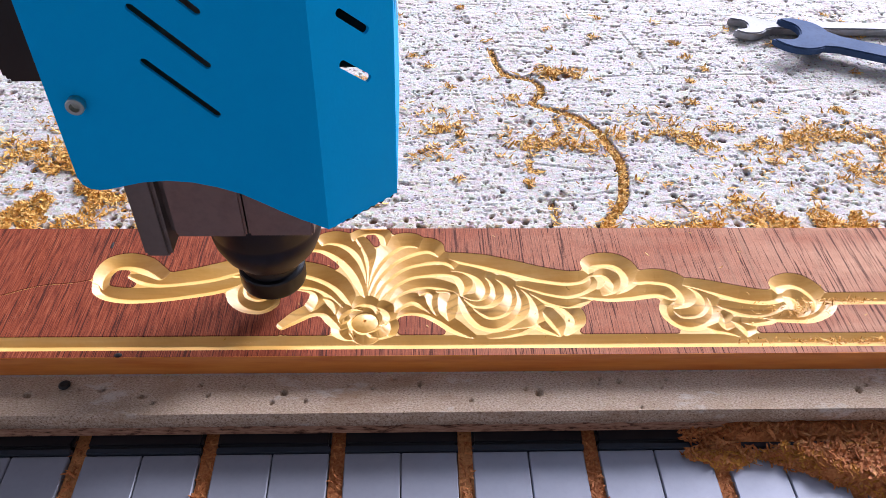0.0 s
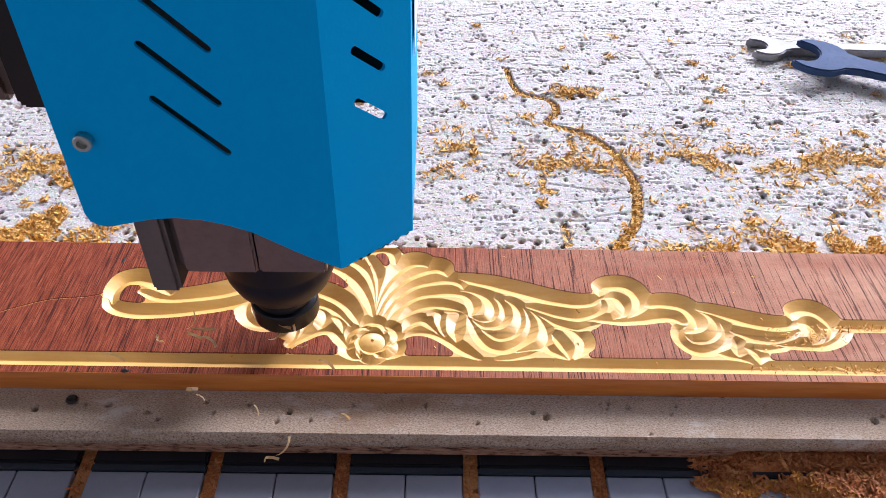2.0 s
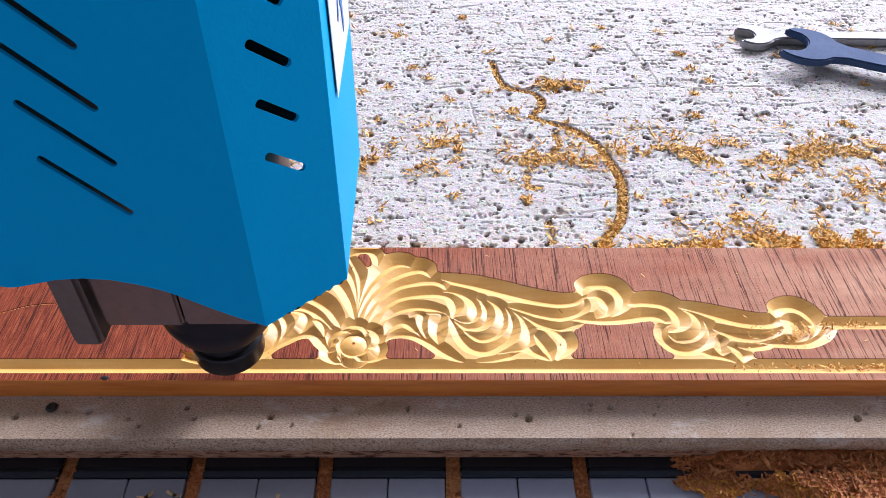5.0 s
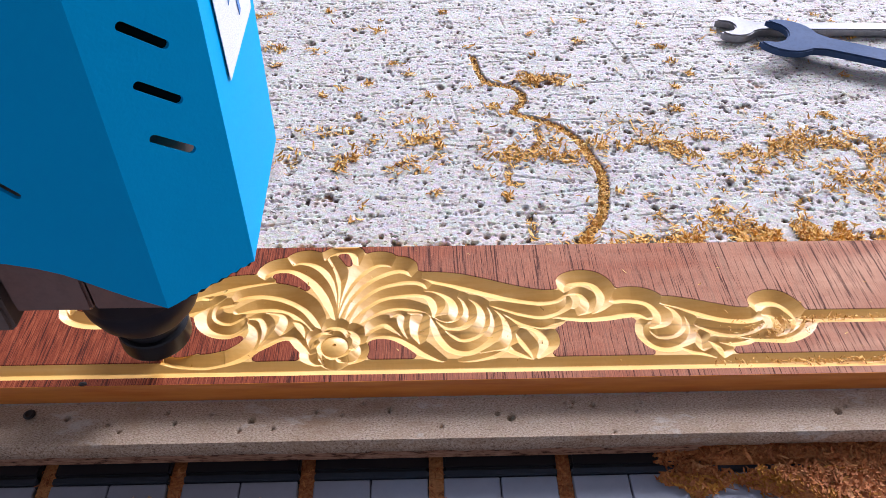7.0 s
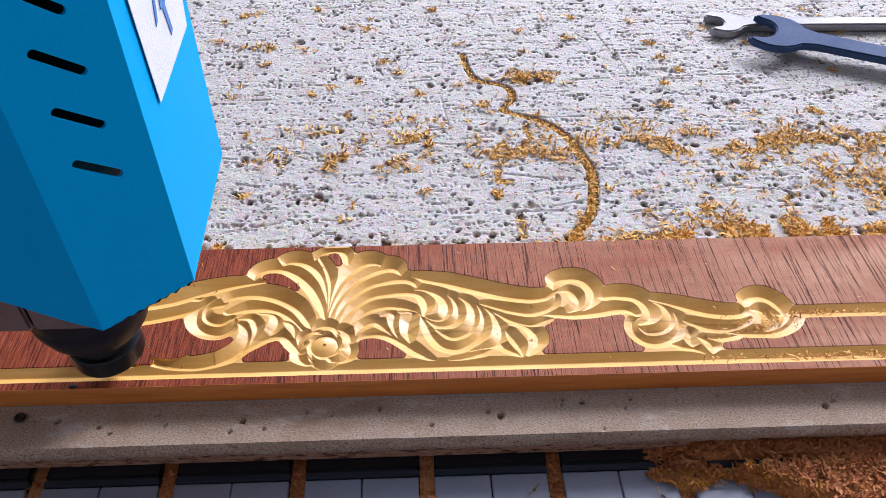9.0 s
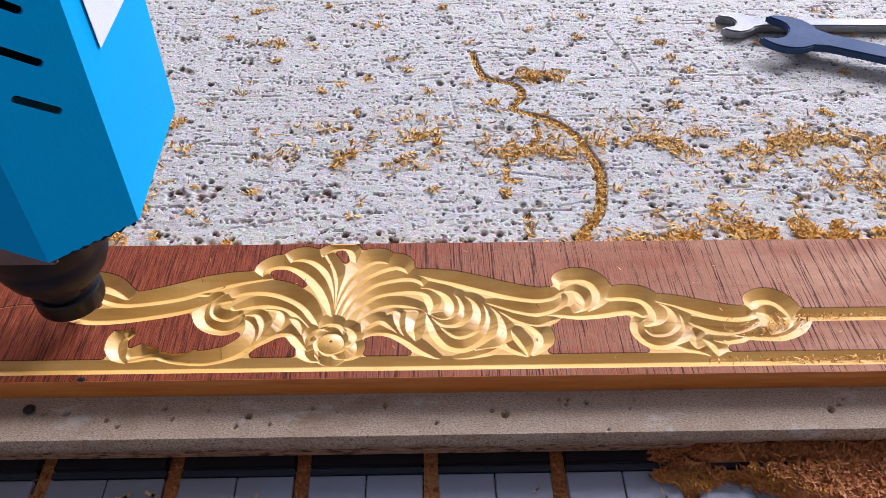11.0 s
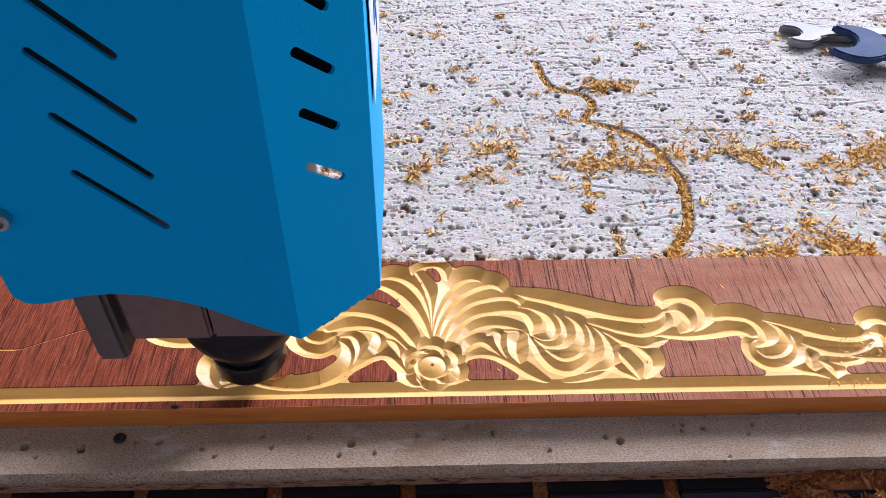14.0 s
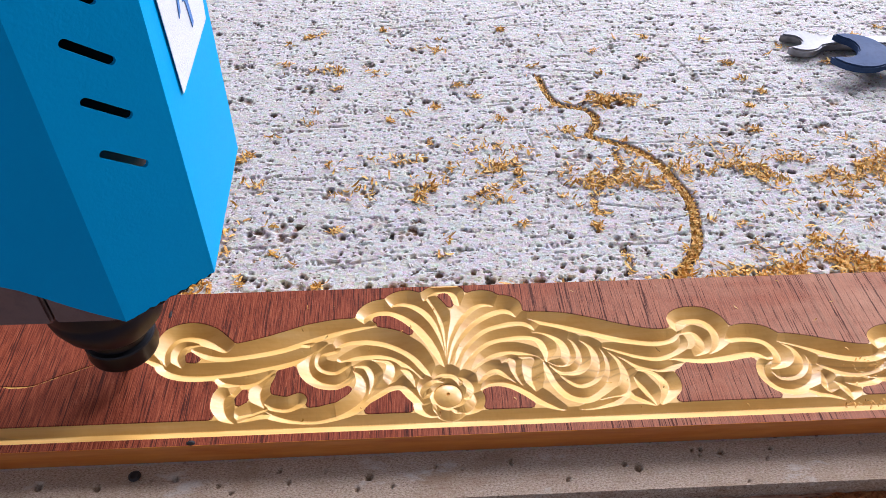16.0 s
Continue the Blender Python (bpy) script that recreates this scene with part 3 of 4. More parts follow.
groove("1416,2517 1481,2500 1551,2476 1601,2422", "2 4 3.6 1")
groove("1539,2558 1604,2538 1632,2498 1612,2426", "1 3.6 4.4 1.5")
groove("1577,2549 1660,2542 1749,2556 1807,2573", "1.5 3.6 4 2")
# the last scroll
groove("1863,2715 1882,2794 1948,2820 2004,2808 2047,2752 2052,2680 2009,2615 1911,2557", "1.5 4.6 5.4 5.8 5.8 5.2 4 2")
groove("1867,2712 1941,2717 1972,2672 1960,2614 1885,2560", "1 4.4 6 5.6 2.4")
groove("1682,2590 1766,2576 1879,2572 1964,2573 2051,2616 2101,2675 2077,2712", "2 4 4.6 4.6 5 4.6 3")
# the straight border lines
groove("-3600,2420 5000,2420", "4.6 4.6")
groove("2000,2692 5000,2692", "4.6 4.6")


def blossom(cx, cy):
    """The flower: six petals whose outer flanks fall to overlapping arcs, round a domed heart."""
    for k in range(6):
        pts, wid = [], []
        for d in range(-38, 39, 19):
            a, r = radians(60 * k + 30 + d), 134 - 26 * (d / 38 - 0.15) ** 2
            pts.append("%.1f,%.1f" % (cx + r * math.cos(a), cy + r * math.sin(a)))
            wid.append("%.1f" % (4.6 - 1.6 * abs(d / 38 - 0.1)))
        groove(" ".join(pts), " ".join(wid))
        a = radians(60 * k + 2)
        groove(" ".join("%.1f,%.1f" % (cx + r * math.cos(a + da), cy + r * math.sin(a + da)) for r, da in ((68, -0.45), (92, -0.15), (124, 0.05))), "1.6 2.6 2.6")
    ring = ["%.1f,%.1f" % (cx + 66 * math.cos(radians(d)), cy + 66 * math.sin(radians(d))) for d in range(0, 361, 24)]
    groove(" ".join(ring), " ".join(["2.5"] * len(ring)))


blossom(-246, 2556)
# a wandering scratch left of the ornament
groove("-2560,2750 -2490,2780 -2400,2760 -2350,2700 -2190,2680 -2040,2740 -1890,2800 -1730,2820 -1650,2840", "0.5 0.5 0.5 0.5 0.5 0.5 0.5 0.5 0.5")


def discs(mask, r, grow):
    """The mask grown or shrunk by r cells."""
    out = mask.copy()
    for dj in range(-r, r + 1):
        for di in range(-r, r + 1):
            if 0 < di * di + dj * dj <= r * r + 1:
                moved = np.roll(np.roll(mask, dj, 0), di, 1)
                out = (out | moved) if grow else (out & moved)
    return out


def lower_crests(Z):
    """Narrow ridges left between strokes lie a little below the sawn face."""
    whole = Z > -0.00022
    kept = discs(discs(whole, 7, False), 7, True)
    return np.where(whole & ~kept, np.minimum(Z, -0.00028), Z)


fd = np.hypot(OX + 0.0246, OY - 0.2556)
dome = np.where(fd < 0.0007, -0.0012, np.where(fd < 0.0066, -0.0004 - 36 * fd**2, 0))
OLD, NEW = lower_crests(np.minimum(OLD, dome)), lower_crests(np.minimum(NEW, dome))
NEW += (value_noise(OX, OY, 0.0013, 8) - 0.5) * 0.00004
NEW[0] = np.minimum(NEW[0], 0)
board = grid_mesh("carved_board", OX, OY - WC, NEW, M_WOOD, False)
board.location = (0, WC, TOP)
tagged(board, "reddish sawn wooden board with pale carved scrollwork, leaves and border lines", "carved board")
HALF = (WY1 - WY0) / 2
sx = np.arange(WX0, WX1, 0.004)
SX, SK = np.meshgrid(sx, np.arange(4))
SY = np.array([-HALF, -HALF - 0.0003, -HALF - 0.0003, -HALF])[:, None] + 0 * SX
SZ = np.array([-0.0001, -0.0006, -0.0118, -0.0124])[:, None] + 0 * SX
side = grid_mesh("front_edge", SX, SY, SZ, M_WOOD)
side.parent = board
b = box(WX0, WX1, -HALF + 0.001, HALF, -0.0124, -0.0120)
part("core", b, M_WOOD, board)
b = box(WX0, WX1, HALF - 0.0006, HALF + 0.0002, -0.0124, -0.0003)
part("back_edge", b, M_WOOD, board)

part("knot", lathe([(0.0001, -0.0012), (0.0014, -0.0006), (0.0017, 0.0001), (0.0008, 0.0004)], 9), M_BLACK, board, "dark knot at the board's edge").matrix_basis = pose(-0.1375, -0.0438, 0.0, 12, 0, 0) @ Matrix.Diagonal((1.2, 0.8, 1, 1))

part("nick", lathe([(0.0001, -0.0008), (0.0009, -0.0003), (0.0011, 0.0001), (0.0005, 0.0002)], 8), M_BLACK, board, "small dark nick in the face").matrix_basis = pose(-0.161, 0.310 - WC, 0.0) @ Matrix.Diagonal((0.7, 2.4, 1, 1))

# uncut wood that still covers what is carved later: pieces that the cutter takes away one after the other
for _ in range(10):
    near = WHEN
    for axis in (0, 1):
        for k in (-1, 1):
            near = np.maximum(near, np.roll(WHEN, k, axis))
    WHEN = np.where(WHEN == 0, near, WHEN)
late = (NEW < OLD - 0.00010) & (WHEN > 0)
quad = late[:-1, :-1] | late[:-1, 1:] | late[1:, 1:] | late[1:, :-1]
quad_when = np.round(np.maximum.reduce([WHEN[:-1, :-1], WHEN[:-1, 1:], WHEN[1:, 1:], WHEN[1:, :-1]]) / 0.12) * 0.12
uncut = []
for t in sorted(set(quad_when[quad].tolist())):
    b = bmesh.new()
    verts = {}
    for j, i in zip(*np.nonzero(quad & (quad_when == t))):
        ring = []
        for jj, ii in ((j, i), (j, i + 1), (j + 1, i + 1), (j + 1, i)):
            if (jj, ii) not in verts:
                verts[jj, ii] = b.verts.new((wxs[ii], wys[jj] - WC, min(0, OLD[jj, ii]) + 0.00003))
            ring.append(verts[jj, ii])
        b.faces.new(ring)
    made = bmesh.ops.extrude_face_region(b, geom=list(b.faces))
    bmesh.ops.translate(b, verts=[v for v in made["geom"] if isinstance(v, bmesh.types.BMVert)], vec=(0, 0, -0.0052))
    uncut.append((part("uncut_piece", b, M_WOOD, board), float(t)))

# ---- the router head ----
head = tagged(new("router_head"), "blue sheet-metal router head with a black collet nut, cutting the board", "router head")
COVER_TOP = 0.330
mm = 0.001
outline = [(-44.5, 330), (-44.5, 112), (-43.6, 109), (-41.5, 107.2), (-38.5, 106.6), (-35.5, 106.9), (-30, 108.3), (-23.5, 109.9), (-15, 110.7), (-6.5, 110), (2, 107.8), (9.5, 104.9), (16, 101), (22.5, 96.9), (29, 93.2), (34, 90.8), (38.3, 88.6), (38.3, 330)]
holes = [slot_loop(-12.0, 155.8 + 17.4 * k, 6.6, 137.4 + 17.4 * k, 1.25) for k in range(6)]
cover = part("cover", sheet([outline] + holes, lambda u, v: (u * mm, -60.5 * mm, v * mm), 0.0012), M_BLUE, head, "blue painted front sheet with slanted slots")


def chamfer(u, v):
    return ((38.3 + u * 0.6953) * mm, (-60.5 + u * 0.7187) * mm, v * mm)


ragged = [(0, 88.6)] + [(u, 88.4 - 0.09 * u + (0.5 if k % 2 else -0.3) * (1 if u > 8 else 0.2)) for k, u in enumerate(np.linspace(3, 33, 16))] + [(34.95, 85.3)]
holes = [slot_loop(12.0, 150.6 + 17.4 * k, 22.6, 141.2 + 17.4 * k, 1.35) for k in range(6)]
part("chamfer_panel", sheet([ragged + [(34.95, 330), (0, 330)]] + holes, chamfer, 0.0012), M_BLUE, cover, "blue slanted corner panel with three short slots in view")
part("side_panel", sheet([[(-35.38, 85.3), (-10, 87.5), (32, 90.5), (32, 330), (-35.38, 330)]], lambda u, v: (62.6 * mm, u * mm, v * mm), 0.0012), M_BLUE, cover, "blue side panel with a white sticker")
part("top_panel", box(-0.0445, 0.0626, -0.0595, 0.032, 0.3285, 0.33), M_BLUE, cover)
# torn black seal under the corner panel
b = bmesh.new()
row = []
for k in range(26):
    u = 1.5 + 33 * k / 25
    low = 88.4 - 0.09 * u - 1.2 - 1.6 * rng.random()
    row.append([b.verts.new(chamfer(u, 92)), b.verts.new(chamfer(u, low))])
for a, c in zip(row, row[1:]):
    b.faces.new((a[0], c[0], c[1], a[1]))
bmesh.ops.solidify(b, geom=list(b.faces), thickness=0.001)
bmesh.ops.translate(b, verts=b.verts, vec=(-0.0012, 0.0012, 0))
part("seal", b, M_BLACK, cover, "torn black seal strip")
part("bolt", lathe([(0.0028, 0), (0.0029, 0.0004), (0.0029, 0.0026), (0.0026, 0.003), (0.0016, 0.003), (0.0015, 0.0010)], 24), M_ZINC, cover, "zinc socket-head bolt", 0.6).matrix_basis = pose(-0.0359, -0.0607, 0.1415, 90)
sticker = part("sticker", sheet([[(-24.5, 200), (-20.8, 150.5), (-19.6, 150.3), (23.5, 153), (25.5, 162), (22, 200)]], lambda u, v: (63.4 * mm, u * mm, v * mm), 0.0002), M_PAPER, cover, "white pointed sticker with blue arrows")
for u, v, s, lean in ((-4, 176, 1.0, 0.3), (4, 168, 1.2, -0.25), (12, 178, 0.9, 0.15), (-11, 190, 0.8, 0.2)):
    pts = [(-1.2, -7), (1.0, -6), (1.6, 2), (3.2, 2.5), (0.4, 8), (-2.6, 2.4), (-0.9, 1.8)]
    part("arrow", sheet([[(u + s * (p + lean * q), v + s * q) for p, q in pts]], lambda a, c: (63.7 * mm, a * mm, c * mm), 0.0002), M_INK, sticker, "blue printed arrow")
# spindle, collar, nut and cutter
part("spindle_body", lathe([(0.0385, 0.0712), (0.0395, 0.0722), (0.0395, 0.32)], 96), M_BODY, head, "ground steel spindle body", 0.5)
part("collar", lathe([(0.0150, 0.0215), (0.0180, 0.0228), (0.0220, 0.0280), (0.0245, 0.0345), (0.0252, 0.0390), (0.0247, 0.0405), (0.0247, 0.0425), (0.0255, 0.0440), (0.0255, 0.0715)], 72), M_BOWL, head, "dark oily spindle nose", 0.5).location = (0.0012, 0, 0)
part("nut", lathe([(0.0090, 0.0006), (0.0140, 0.0), (0.0154, 0.0011), (0.0158, 0.0026), (0.0158, 0.0102), (0.0153, 0.0110), (0.0136, 0.0114), (0.0134, 0.0138), (0.0150, 0.0146), (0.0152, 0.0215)], 72), M_NUT, head, "black collet nut with a turned groove", 0.5).location = (0.0004, 0, 0.0030)
part("bit", lathe([(0.0004, -0.0115), (0.0030, -0.0072), (0.0030, 0.004)], 24), M_CHROME, head, "steel cutter", 0.5)
b = box(-0.0375, -0.0265, -0.046, -0.026, 0.0605, 0.32, 0.0016)
box(-0.0275, -0.0235, -0.040, -0.030, 0.0690, 0.32, 0.0010, bm=b)
part("clamp_leg", b, M_BLOCK, head, "grey cast clamp leg", 0.7)
b = box(-0.0235, 0.004, -0.0445, 0.03, 0.0700, 0.32, 0.001)
box(0.0045, 0.030, -0.0440, 0.03, 0.0700, 0.32, 0.001, bm=b)
part("clamp", b, M_BODY, head, "grey steel spindle clamp", 0.7)
# black box added inside the cover so its slots look dark
part("slot_backing", box(-0.040, 0.056, -0.030, 0.031, 0.136, 0.326, 0.002), M_BLACK, head, "added black box behind the cover that keeps the slots dark")
part("back_plate", box(-0.125, -0.066, 0.055, 0.075, 0.078, 0.157, 0.003), M_BLACK, head, "black steel carriage plate")
# hidden block, added to throw more shade to the left of the head
part("carriage", box(-0.125, 0.040, 0.055, 0.120, 0.16, 0.60, 0.004), M_BLACK, head, "unseen black carriage block behind the cover, added to cast shade")
part("back_rail", box(-0.150, -0.127, 0.058, 0.070, 0.080, 0.34, 0.003), M_BLOCK, head, "grey steel carriage rail")

# ---- a screw left in the bed ----
screw = tagged(part("screw", lathe([(0.0006, -0.002), (0.0012, 0.0002), (0.0026, 0.0008), (0.0027, 0.0013), (0.0018, 0.0019), (0.0006, 0.0015)], 16), M_BLACK, None, "", 0.6), "dark oily screw head in the particle board before the carved board", "screw")
screw.location = (-0.1625, 0.2265, 0.0003)

# ---- two spanners on the bed ----


def extrude_outline(points, thick, bevel=0.0008):
    bm = bmesh.new()
    vs = [bm.verts.new((x * mm, y * mm, 0)) for x, y in points]
    face = bm.faces.new(vs)
    made = bmesh.ops.extrude_face_region(bm, geom=[face])
    bmesh.ops.translate(bm, verts=[v for v in made["geom"] if isinstance(v, bmesh.types.BMVert)], vec=(0, 0, thick))
    if bevel:
        rim = [e for e in bm.edges if abs(e.verts[0].co.z - e.verts[1].co.z) < 1e-6]
        bmesh.ops.bevel(bm, geom=rim, offset=bevel, segments=2, affect="EDGES")
    return bm


def jaw(r, mouth, deep, n=12):
    """The outline of an open spanner head round (0, 0), its mouth to -x, from the handle's upper to its lower side."""
    lip = math.degrees(math.asin(mouth * 0.5 / r)) + 8
    top = [(r * math.cos(radians(a)), r * math.sin(radians(a))) for a in np.linspace(32, 180 - lip, n)]
    h = mouth * 0.5
    inner = [(deep + h * 0.8 * math.cos(radians(a)), h * math.sin(radians(a))) for a in np.linspace(90, -90, 9)]
    low = [(r * math.cos(radians(a)), r * math.sin(radians(a))) for a in np.linspace(180 + lip, 328, n)]
    return top + inner + low


def spanner(name, label, r, mouth, deep, length, grip, thick, material, place):
    ob = part(name, extrude_outline(jaw(r, mouth, deep) + [(r * 1.25, -grip * 0.55), (length, -grip / 2), (length + 3, 0), (length, grip / 2), (r * 1.25, grip * 0.55)], thick, 0.001), material, None, "", 0.6)
    ob.matrix_basis = place
    return tagged(ob, label, "spanner", "spanners on the bed")


spanner("spanner", "bright steel open-end spanner lying on the particle board", 16, 15, -6, 165, 11, 0.007, M_CHROME, pose(0.2690, 0.579, 0.0006, 0, 0, -1))
spanner("spanner", "dark forged flat spanner lying across the other spanner", 25, 31, -11, 190, 18, 0.006, M_FORGED, pose(0.2990, 0.5520, 0.0080, 0, 0.6, -25))

# ---- shavings, chips and dust ----


def curls(name, places, size, material, label, category, flat=0.32):
    """Many thin bent strips in one mesh: places are x, y, z."""
    P = np.array(places, float)
    n = len(P)
    yaw, tilt = rng.uniform(0, 6.2832, n), rng.normal(0, flat, n)
    L = size * np.minimum(rng.lognormal(0, 0.4, n), 1.5)
    W = L * rng.uniform(0.11, 0.27, n)
    bend = rng.uniform(-2.6, 2.6, n)
    roll = rng.uniform(-0.6, 0.6, n)
    rows = []
    for k in range(4):
        s = k / 3 - 0.5
        ang = bend * s
        x = L * np.where(np.abs(bend) > 0.05, np.sin(ang) / np.where(np.abs(bend) > 0.05, bend, 1), s)
        z = L * np.where(np.abs(bend) > 0.05, (1 - np.cos(ang)) / np.where(np.abs(bend) > 0.05, bend, 1), 0)
        for side_ in (-1, 1):
            yy = side_ * W / 2 * (1 if 0 < k < 3 else 0.55)
            y2, z2 = yy * np.cos(roll), z + yy * np.sin(roll)
            x2, z3 = x * np.cos(tilt) - z2 * np.sin(tilt), x * np.sin(tilt) + z2 * np.cos(tilt)
            rows.append(np.stack([P[:, 0] + x2 * np.cos(yaw) - y2 * np.sin(yaw), P[:, 1] + x2 * np.sin(yaw) + y2 * np.cos(yaw), P[:, 2] + z3], -1))
    co = np.stack(rows, 1).reshape(-1, 3)
    base = np.arange(n)[:, None, None] * 8
    quads = (base + np.array([[0, 1, 3, 2], [2, 3, 5, 4], [4, 5, 7, 6]])[None]).reshape(-1, 4)
    return tagged(array_mesh(name, co, quads, material), label, category, kind="stuff")


def bed_z(x, y):
    i = np.clip(((x - BX0) / STEP).astype(int), 0, len(bxs) - 1)
    j = np.clip(((y - BY0) / STEP).astype(int), 0, len(bys) - 1)
    return BZ[j, i]


def scatter(n, cx, cy, sx_, sy_, y_low=0.325):
    n = int(n * 2.6)
    x, y = rng.normal(cx, sx_, n), rng.normal(cy, sy_, n)
    lump = value_noise(x, y, 0.011, 21) + value_noise(x, y, 0.004, 22) * 0.4
    keep = (lump > 0.66) & (y > y_low) & (x > BX0 + 0.01) & (x < BX1 - 0.01) & (y < BY1 - 0.02)
    return np.stack([x[keep], y[keep]], -1)


clumps = []
for n, cx, cy, a, c in ((560, 0.20, 0.427, 0.055, 0.007), (520, 0.30, 0.425, 0.05, 0.010), (200, 0.22, 0.445, 0.07, 0.012), (700, 0.235, 0.340, 0.035, 0.006), (1000, 0.29, 0.343, 0.045, 0.010), (200, 0.17, 0.331, 0.02, 0.004), (260, 0.335, 0.385, 0.035, 0.010), (80, 0.105, 0.418, 0.014, 0.006), 
                        (50, 0.075, 0.425, 0.012, 0.007), (200, -0.02, 0.414, 0.030, 0.006), (130, -0.03, 0.442, 0.026, 0.008), (60, 0.022, 0.435, 0.006, 0.006), (160, 0.105, 0.511, 0.008, 0.004),
                        (1300, -0.20, 0.378, 0.016, 0.012), (1100, -0.22, 0.40, 0.03, 0.02), (700, -0.235, 0.345, 0.02, 0.010), (160, -0.17, 0.34, 0.02, 0.008), (120, 0.16, 0.335, 0.03, 0.005), (60, -0.08, 0.56, 0.02, 0.004), (50, -0.02, 0.585, 0.008, 0.003), (60, 0.03, 0.465, 0.02, 0.008), (220, 0.36, 0.40, 0.05, 0.02), (240, 0.27, 0.375, 0.06, 0.02), (160, 0.10, 0.33, 0.05, 0.003)):
    clumps.append(scatter(n, cx, cy, a, c))
for _ in range(200):
    clumps.append(scatter(int(rng.integers(3, 12)), rng.uniform(-0.25, 0.42), rng.uniform(0.33, 0.62), 0.0025, 0.0018))
k = rng.integers(0, len(TR), 1500)
low = TR[k]
keep = (low[:, 1] < 0.47) | (rng.random(len(low)) < 0.35)
clumps.append(low[keep, :2] + rng.normal(0, 0.0013, (keep.sum(), 2)))
clumps.append(BR[rng.integers(0, len(BR), 200), :2] + rng.normal(0, 0.0015, (200, 2)))
xy = np.vstack(clumps)
curls("shavings", np.column_stack([xy, bed_z(xy[:, 0], xy[:, 1]) + rng.uniform(0.0003, 0.0016, len(xy))]), 0.0046, M_SHAVE, "golden curly wood shavings lying on the particle board", "shavings")
# torn fibres of the board itself
xy = np.column_stack([rng.uniform(-0.30, 0.48, 3400), 0.325 + rng.random(3400) ** 1.3 * 0.33])
curls("fibres", np.column_stack([xy, bed_z(xy[:, 0], xy[:, 1]) + 0.0003]), 0.0024, M_FLAKE, "pale torn fibres of the particle board", "fibres", 0.5)

# a heap of reddish chips at the table's end, and chips in the slots
hx, hy = np.meshgrid(np.arange(0.10, 0.49, 0.0015), np.arange(0.06, 0.2135, 0.0015))
wob = (value_noise(hx, hy, 0.012, 11) - 0.5) * 0.016 + (value_noise(hx, hy, 0.004, 13) - 0.5) * 0.006
band = np.clip((hx + wob - 0.128) / 0.03, 0, 1) * np.clip((hy + wob * 0.15 - 0.2068) / 0.003, 0, 1)
front = np.clip((hx + wob - 0.157 - 2.0 * (0.2 - hy)) / 0.016, 0, 1) * np.where((hy > 0.2000) & (hy < 0.2068), np.clip((hx + wob - 0.196) / 0.01, 0, 1), 1)
spill = np.clip(1 - ((hx - 0.1425) / 0.017) ** 2 - ((hy + wob * 0.3 - 0.1995) / 0.0065) ** 2, 0, 1)
heap_h = np.maximum(np.maximum(0.0085 * band, 0.0075 * front), 0.0024 * np.sqrt(spill))
hz = TABLE_Z + heap_h + (value_noise(hx, hy, 0.005, 12) - 0.5) * 0.0022 * np.clip(heap_h / 0.003, 0, 1) - np.where(heap_h < 0.0003, 0.003, 0.0)
heap = tagged(grid_mesh("sawdust_heap", hx, hy, hz, M_RUST), "heap of reddish wood chips at the table's edge", "sawdust", kind="stuff")
pick = np.argwhere(heap_h > 0.0004)
pick = pick[rng.integers(0, len(pick), 26000)]
cx, cy, cz = (g[pick[:, 0], pick[:, 1]] for g in (hx, hy, hz))
pts = np.column_stack([cx + rng.normal(0, 0.0009, len(cx)), np.minimum(cy + rng.normal(0, 0.0009, len(cx)), 0.2110), cz + rng.uniform(0, 0.0012, len(cx))])
fresh = (pts[:, 1] < 0.2) & (rng.random(len(pts)) < np.clip(1.3 - (pts[:, 0] - 0.157 - 2.0 * (0.2 - pts[:, 1])) / 0.018, 0.04, 0.65))
curls("heap_chips", pts[~fresh], 0.0048, M_RUST, "reddish wood chips on the heap", "sawdust")
curls("fresh_chips", pts[fresh], 0.0036, M_ORANGE, "golden wood chips at the foot of the heap", "sawdust")
pts = []
for k in range(-5, 8):
    for _ in range(260):
        pts.append((SLOT0 + k * PITCH + rng.uniform(-0.0031, 0.0031), rng.uniform(0.12, 0.213), TABLE_Z + rng.uniform(-0.0035, 0.0004)))
b = bmesh.new()
for k in range(-5, 8):
    box(SLOT0 + k * PITCH - 0.0034, SLOT0 + k * PITCH + 0.0034, -0.3, 0.30, TABLE_Z - 0.012, TABLE_Z - 0.0022, bm=b)
tagged(part("slot_dust", b, M_RUST), "packed reddish sawdust in the table's slots", "sawdust", kind="stuff")
curls("slot_chips", pts, 0.0032, M_RUST, "loose reddish chips in the table's slots", "sawdust")
# crumbs in the border lines and on the board
pts = []
for _ in range(1400):
    x = 0.15 + rng.random() ** 0.6 * 0.33
    pts.append((x, 0.2418 + rng.normal(0, 0.0012), TOP - 0.0008))
for _ in range(600):
    pts.append((0.205 + rng.random() * 0.28, 0.2685 + rng.normal(0, 0.0010), TOP - 0.0008))
for _ in range(130):
    pts.append((0.19 + rng.normal(0, 0.012), 0.262 + rng.normal(0, 0.004), TOP - 0.0006))
for _ in range(60):
    pts.append((rng.uniform(-0.1, 0.3), rng.uniform(0.236, 0.32), TOP + 0.0004))
curls("board_crumbs", pts, 0.0022, M_SHAVE, "golden crumbs left in the carved lines", "shavings")


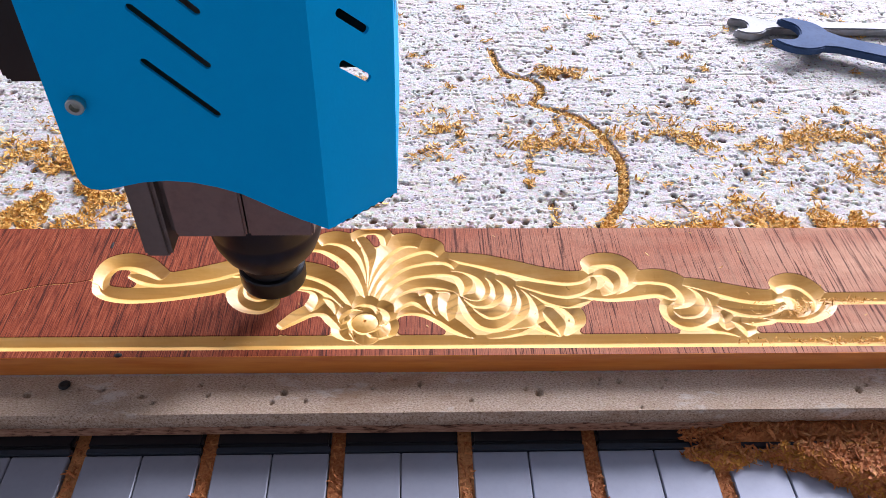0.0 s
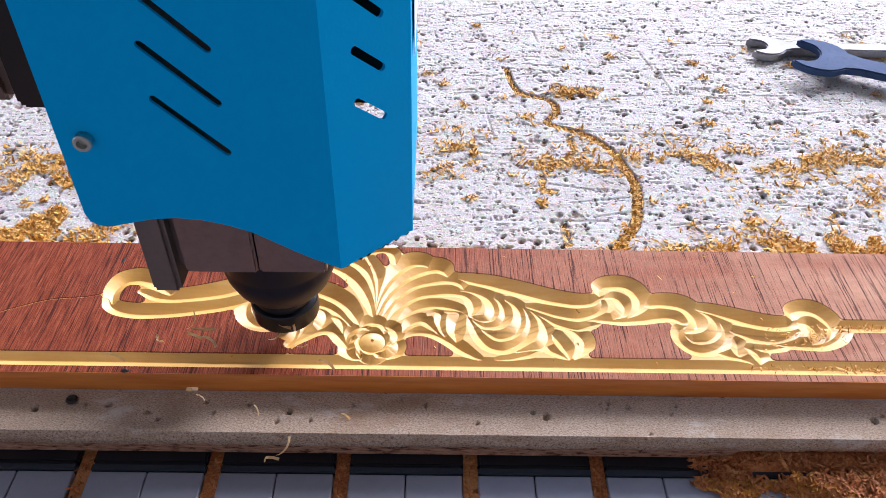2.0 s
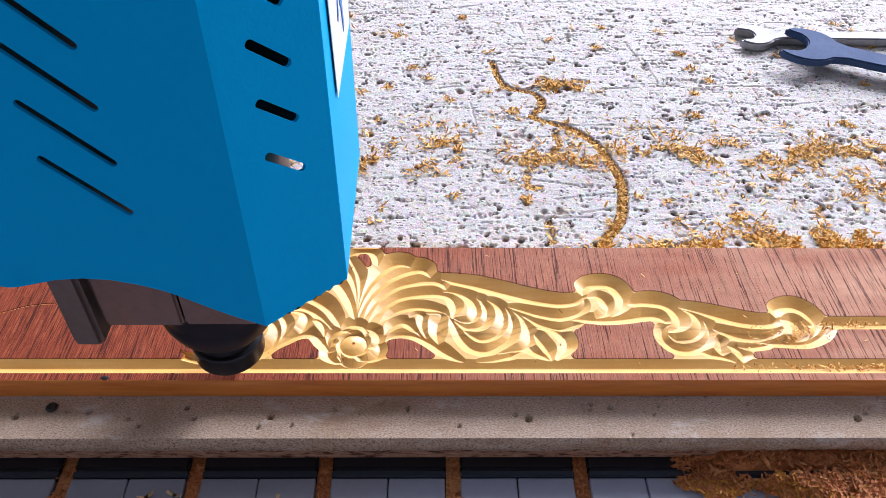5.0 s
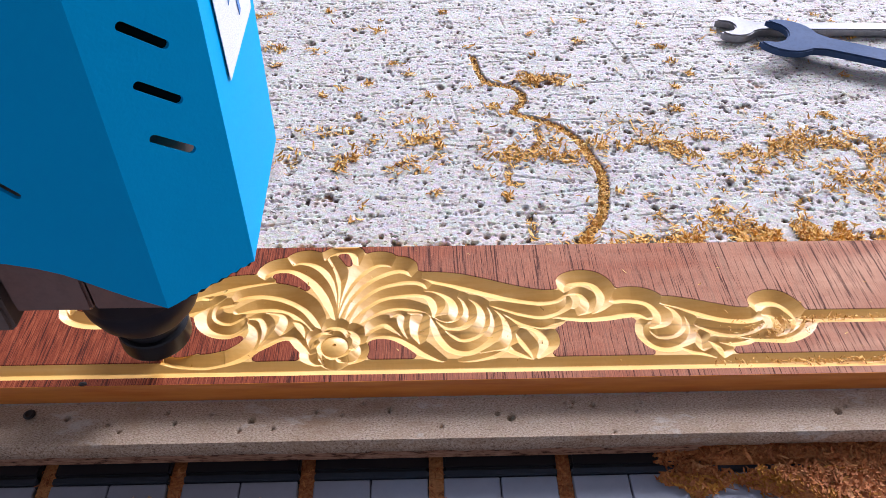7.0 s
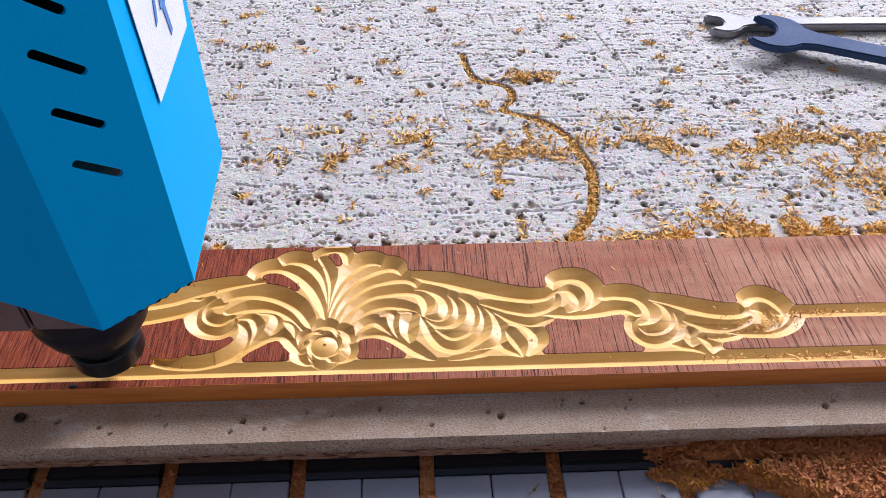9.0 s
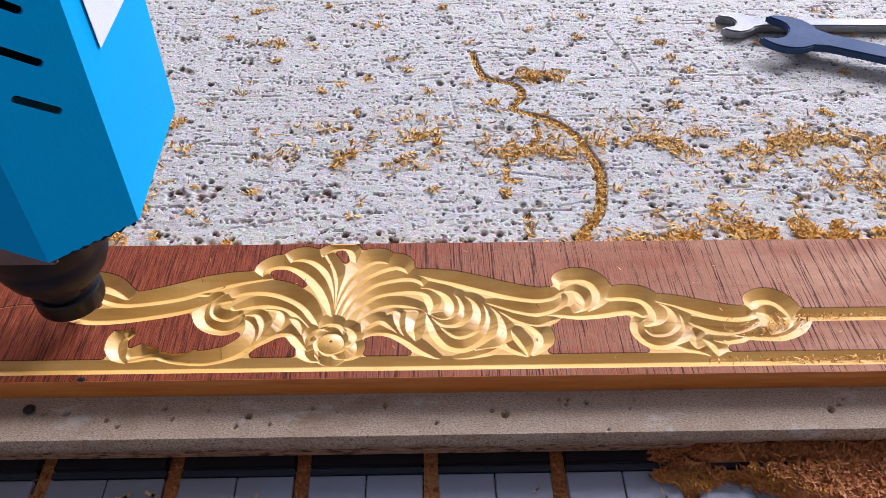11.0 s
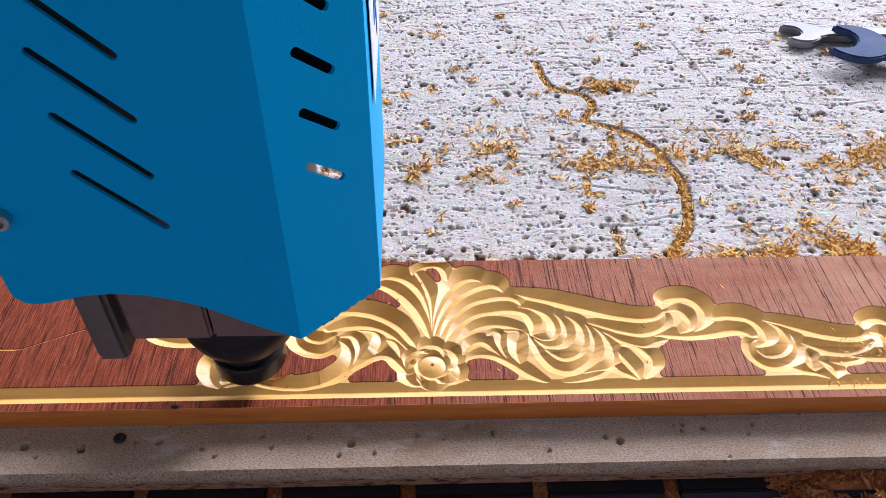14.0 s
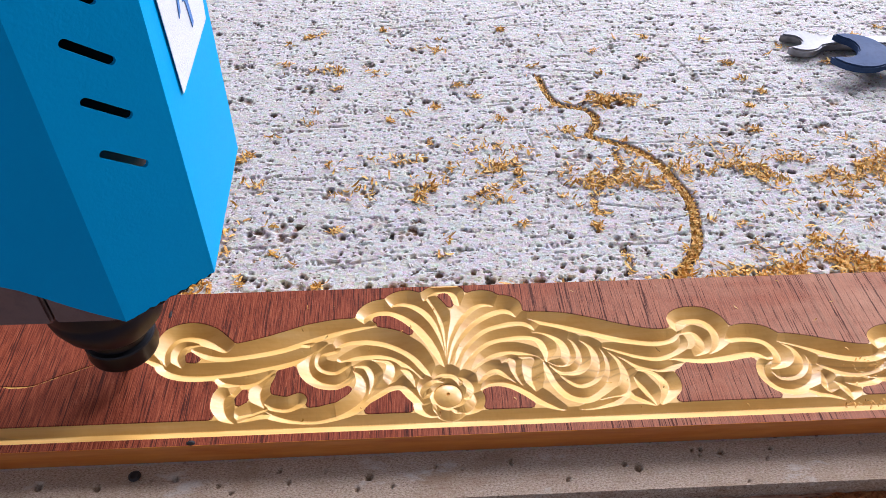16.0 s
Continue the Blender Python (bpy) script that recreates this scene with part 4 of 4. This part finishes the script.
# chips thrown off by the cutter
chips = []
FLIGHTS = [(1.66 + 0.018 * k, -0.066, 0.262) for k in range(18)] + [(7.74 + 0.02 * k, -0.124, 0.258) for k in range(7)]
for t, x, y in FLIGHTS:
    b = bmesh.new()
    row = []
    L, W, k0 = rng.uniform(0.006, 0.013), rng.uniform(0.0008, 0.0018), rng.uniform(1.0, 2.5)
    for k in range(6):
        a = k0 * (k / 5 - 0.5)
        row.append([b.verts.new((L * math.sin(a) / k0, w, L * (1 - math.cos(a)) / k0)) for w in (-W / 2, W / 2)])
    for p, q in zip(row, row[1:]):
        b.faces.new((p[0], q[0], q[1], p[1]))
    bmesh.ops.solidify(b, geom=list(b.faces), thickness=0.0002)
    ob = tagged(part("flying_chip", b, M_CHIP), "thin golden chip thrown off by the cutter", "wood chip", "chips thrown off by the cutter")
    chips.append((ob, t, x + rng.uniform(-0.004, 0.004), y - 0.004, rng.uniform(-0.16, 0.08) if t < 5 else rng.uniform(0.16, 0.30), rng.uniform(0.150, 0.195), rng.uniform(0, 360)))


# ---- motion ----
HEAD_ROWS = [
    (0, -0.0695, 0.2732, 0.0211),
    (0.5, -0.0605, 0.2716, 0.0214),
    (1, -0.0654, 0.2519, 0.0224),
    (1.5, -0.0752, 0.2456, 0.0213),
    (2, -0.0659, 0.2631, 0.0215),
    (2.5, -0.0657, 0.2628, 0.0214),
    (3, -0.0746, 0.2433, 0.0237),
    (3.5, -0.1048, 0.2517, 0.0256),
    (4, -0.0850, 0.2416, 0.0217),
    (6.5, -0.0776, 0.2433, 0.0208),
    (7, -0.1046, 0.2515, 0.0225),
    (7.5, -0.1224, 0.2609, 0.0265),
    (8, -0.1261, 0.2483, 0.0206),
    (8.5, -0.1106, 0.2515, 0.0208),
    (9, -0.1212, 0.2466, 0.0191),
    (11.5, -0.1502, 0.2760, 0.0230),
    (12, -0.1313, 0.2693, 0.0220),
    (12.5, -0.1341, 0.2715, 0.0195),
    (13, -0.1104, 0.2661, 0.0206),
    (13.5, -0.1081, 0.2527, 0.0197),
    (14, -0.1061, 0.2534, 0.0184),
    (14.5, -0.1084, 0.2680, 0.0206),
    (15, -0.1331, 0.2690, 0.0206),
    (15.5, -0.1570, 0.2756, 0.0305),
    (16, -0.1729, 0.2791, 0.0226),
]


def motions():
    walk(head, [(t, pose(x, y, z)) for t, x, y, z in HEAD_ROWS])
    for ob, t, x, y, dx, y1, turn in chips:
        rest, land = pose(x, y, TOP - 0.0070, 0, 0, turn), pose(x + dx, y1, TABLE_Z + 0.0006, 0, 0, turn + 80)
        air = [(t + 0.10 * k, pose(x + dx * k / 4, y + (y1 - y) * k / 4, TOP + (TABLE_Z - TOP) * k / 4 + 0.05 * (1 - (k / 2 - 1) ** 2), 40 * k, 20 * k, turn + 20 * k)) for k in (1, 2, 3)]
        walk(ob, [(0.0, rest), (t, rest), *air, (t + 0.4, land), (16.0, land)])
    for ob, t in uncut:
        t = max(0.1, min(t, 15.9))
        walk(ob, [(0.0, pose(0, 0, 0)), (max(0.03, t - 0.07), pose(0, 0, 0)), (t, pose(0, 0, -0.0072)), (16.0, pose(0, 0, -0.0072))])


motions()
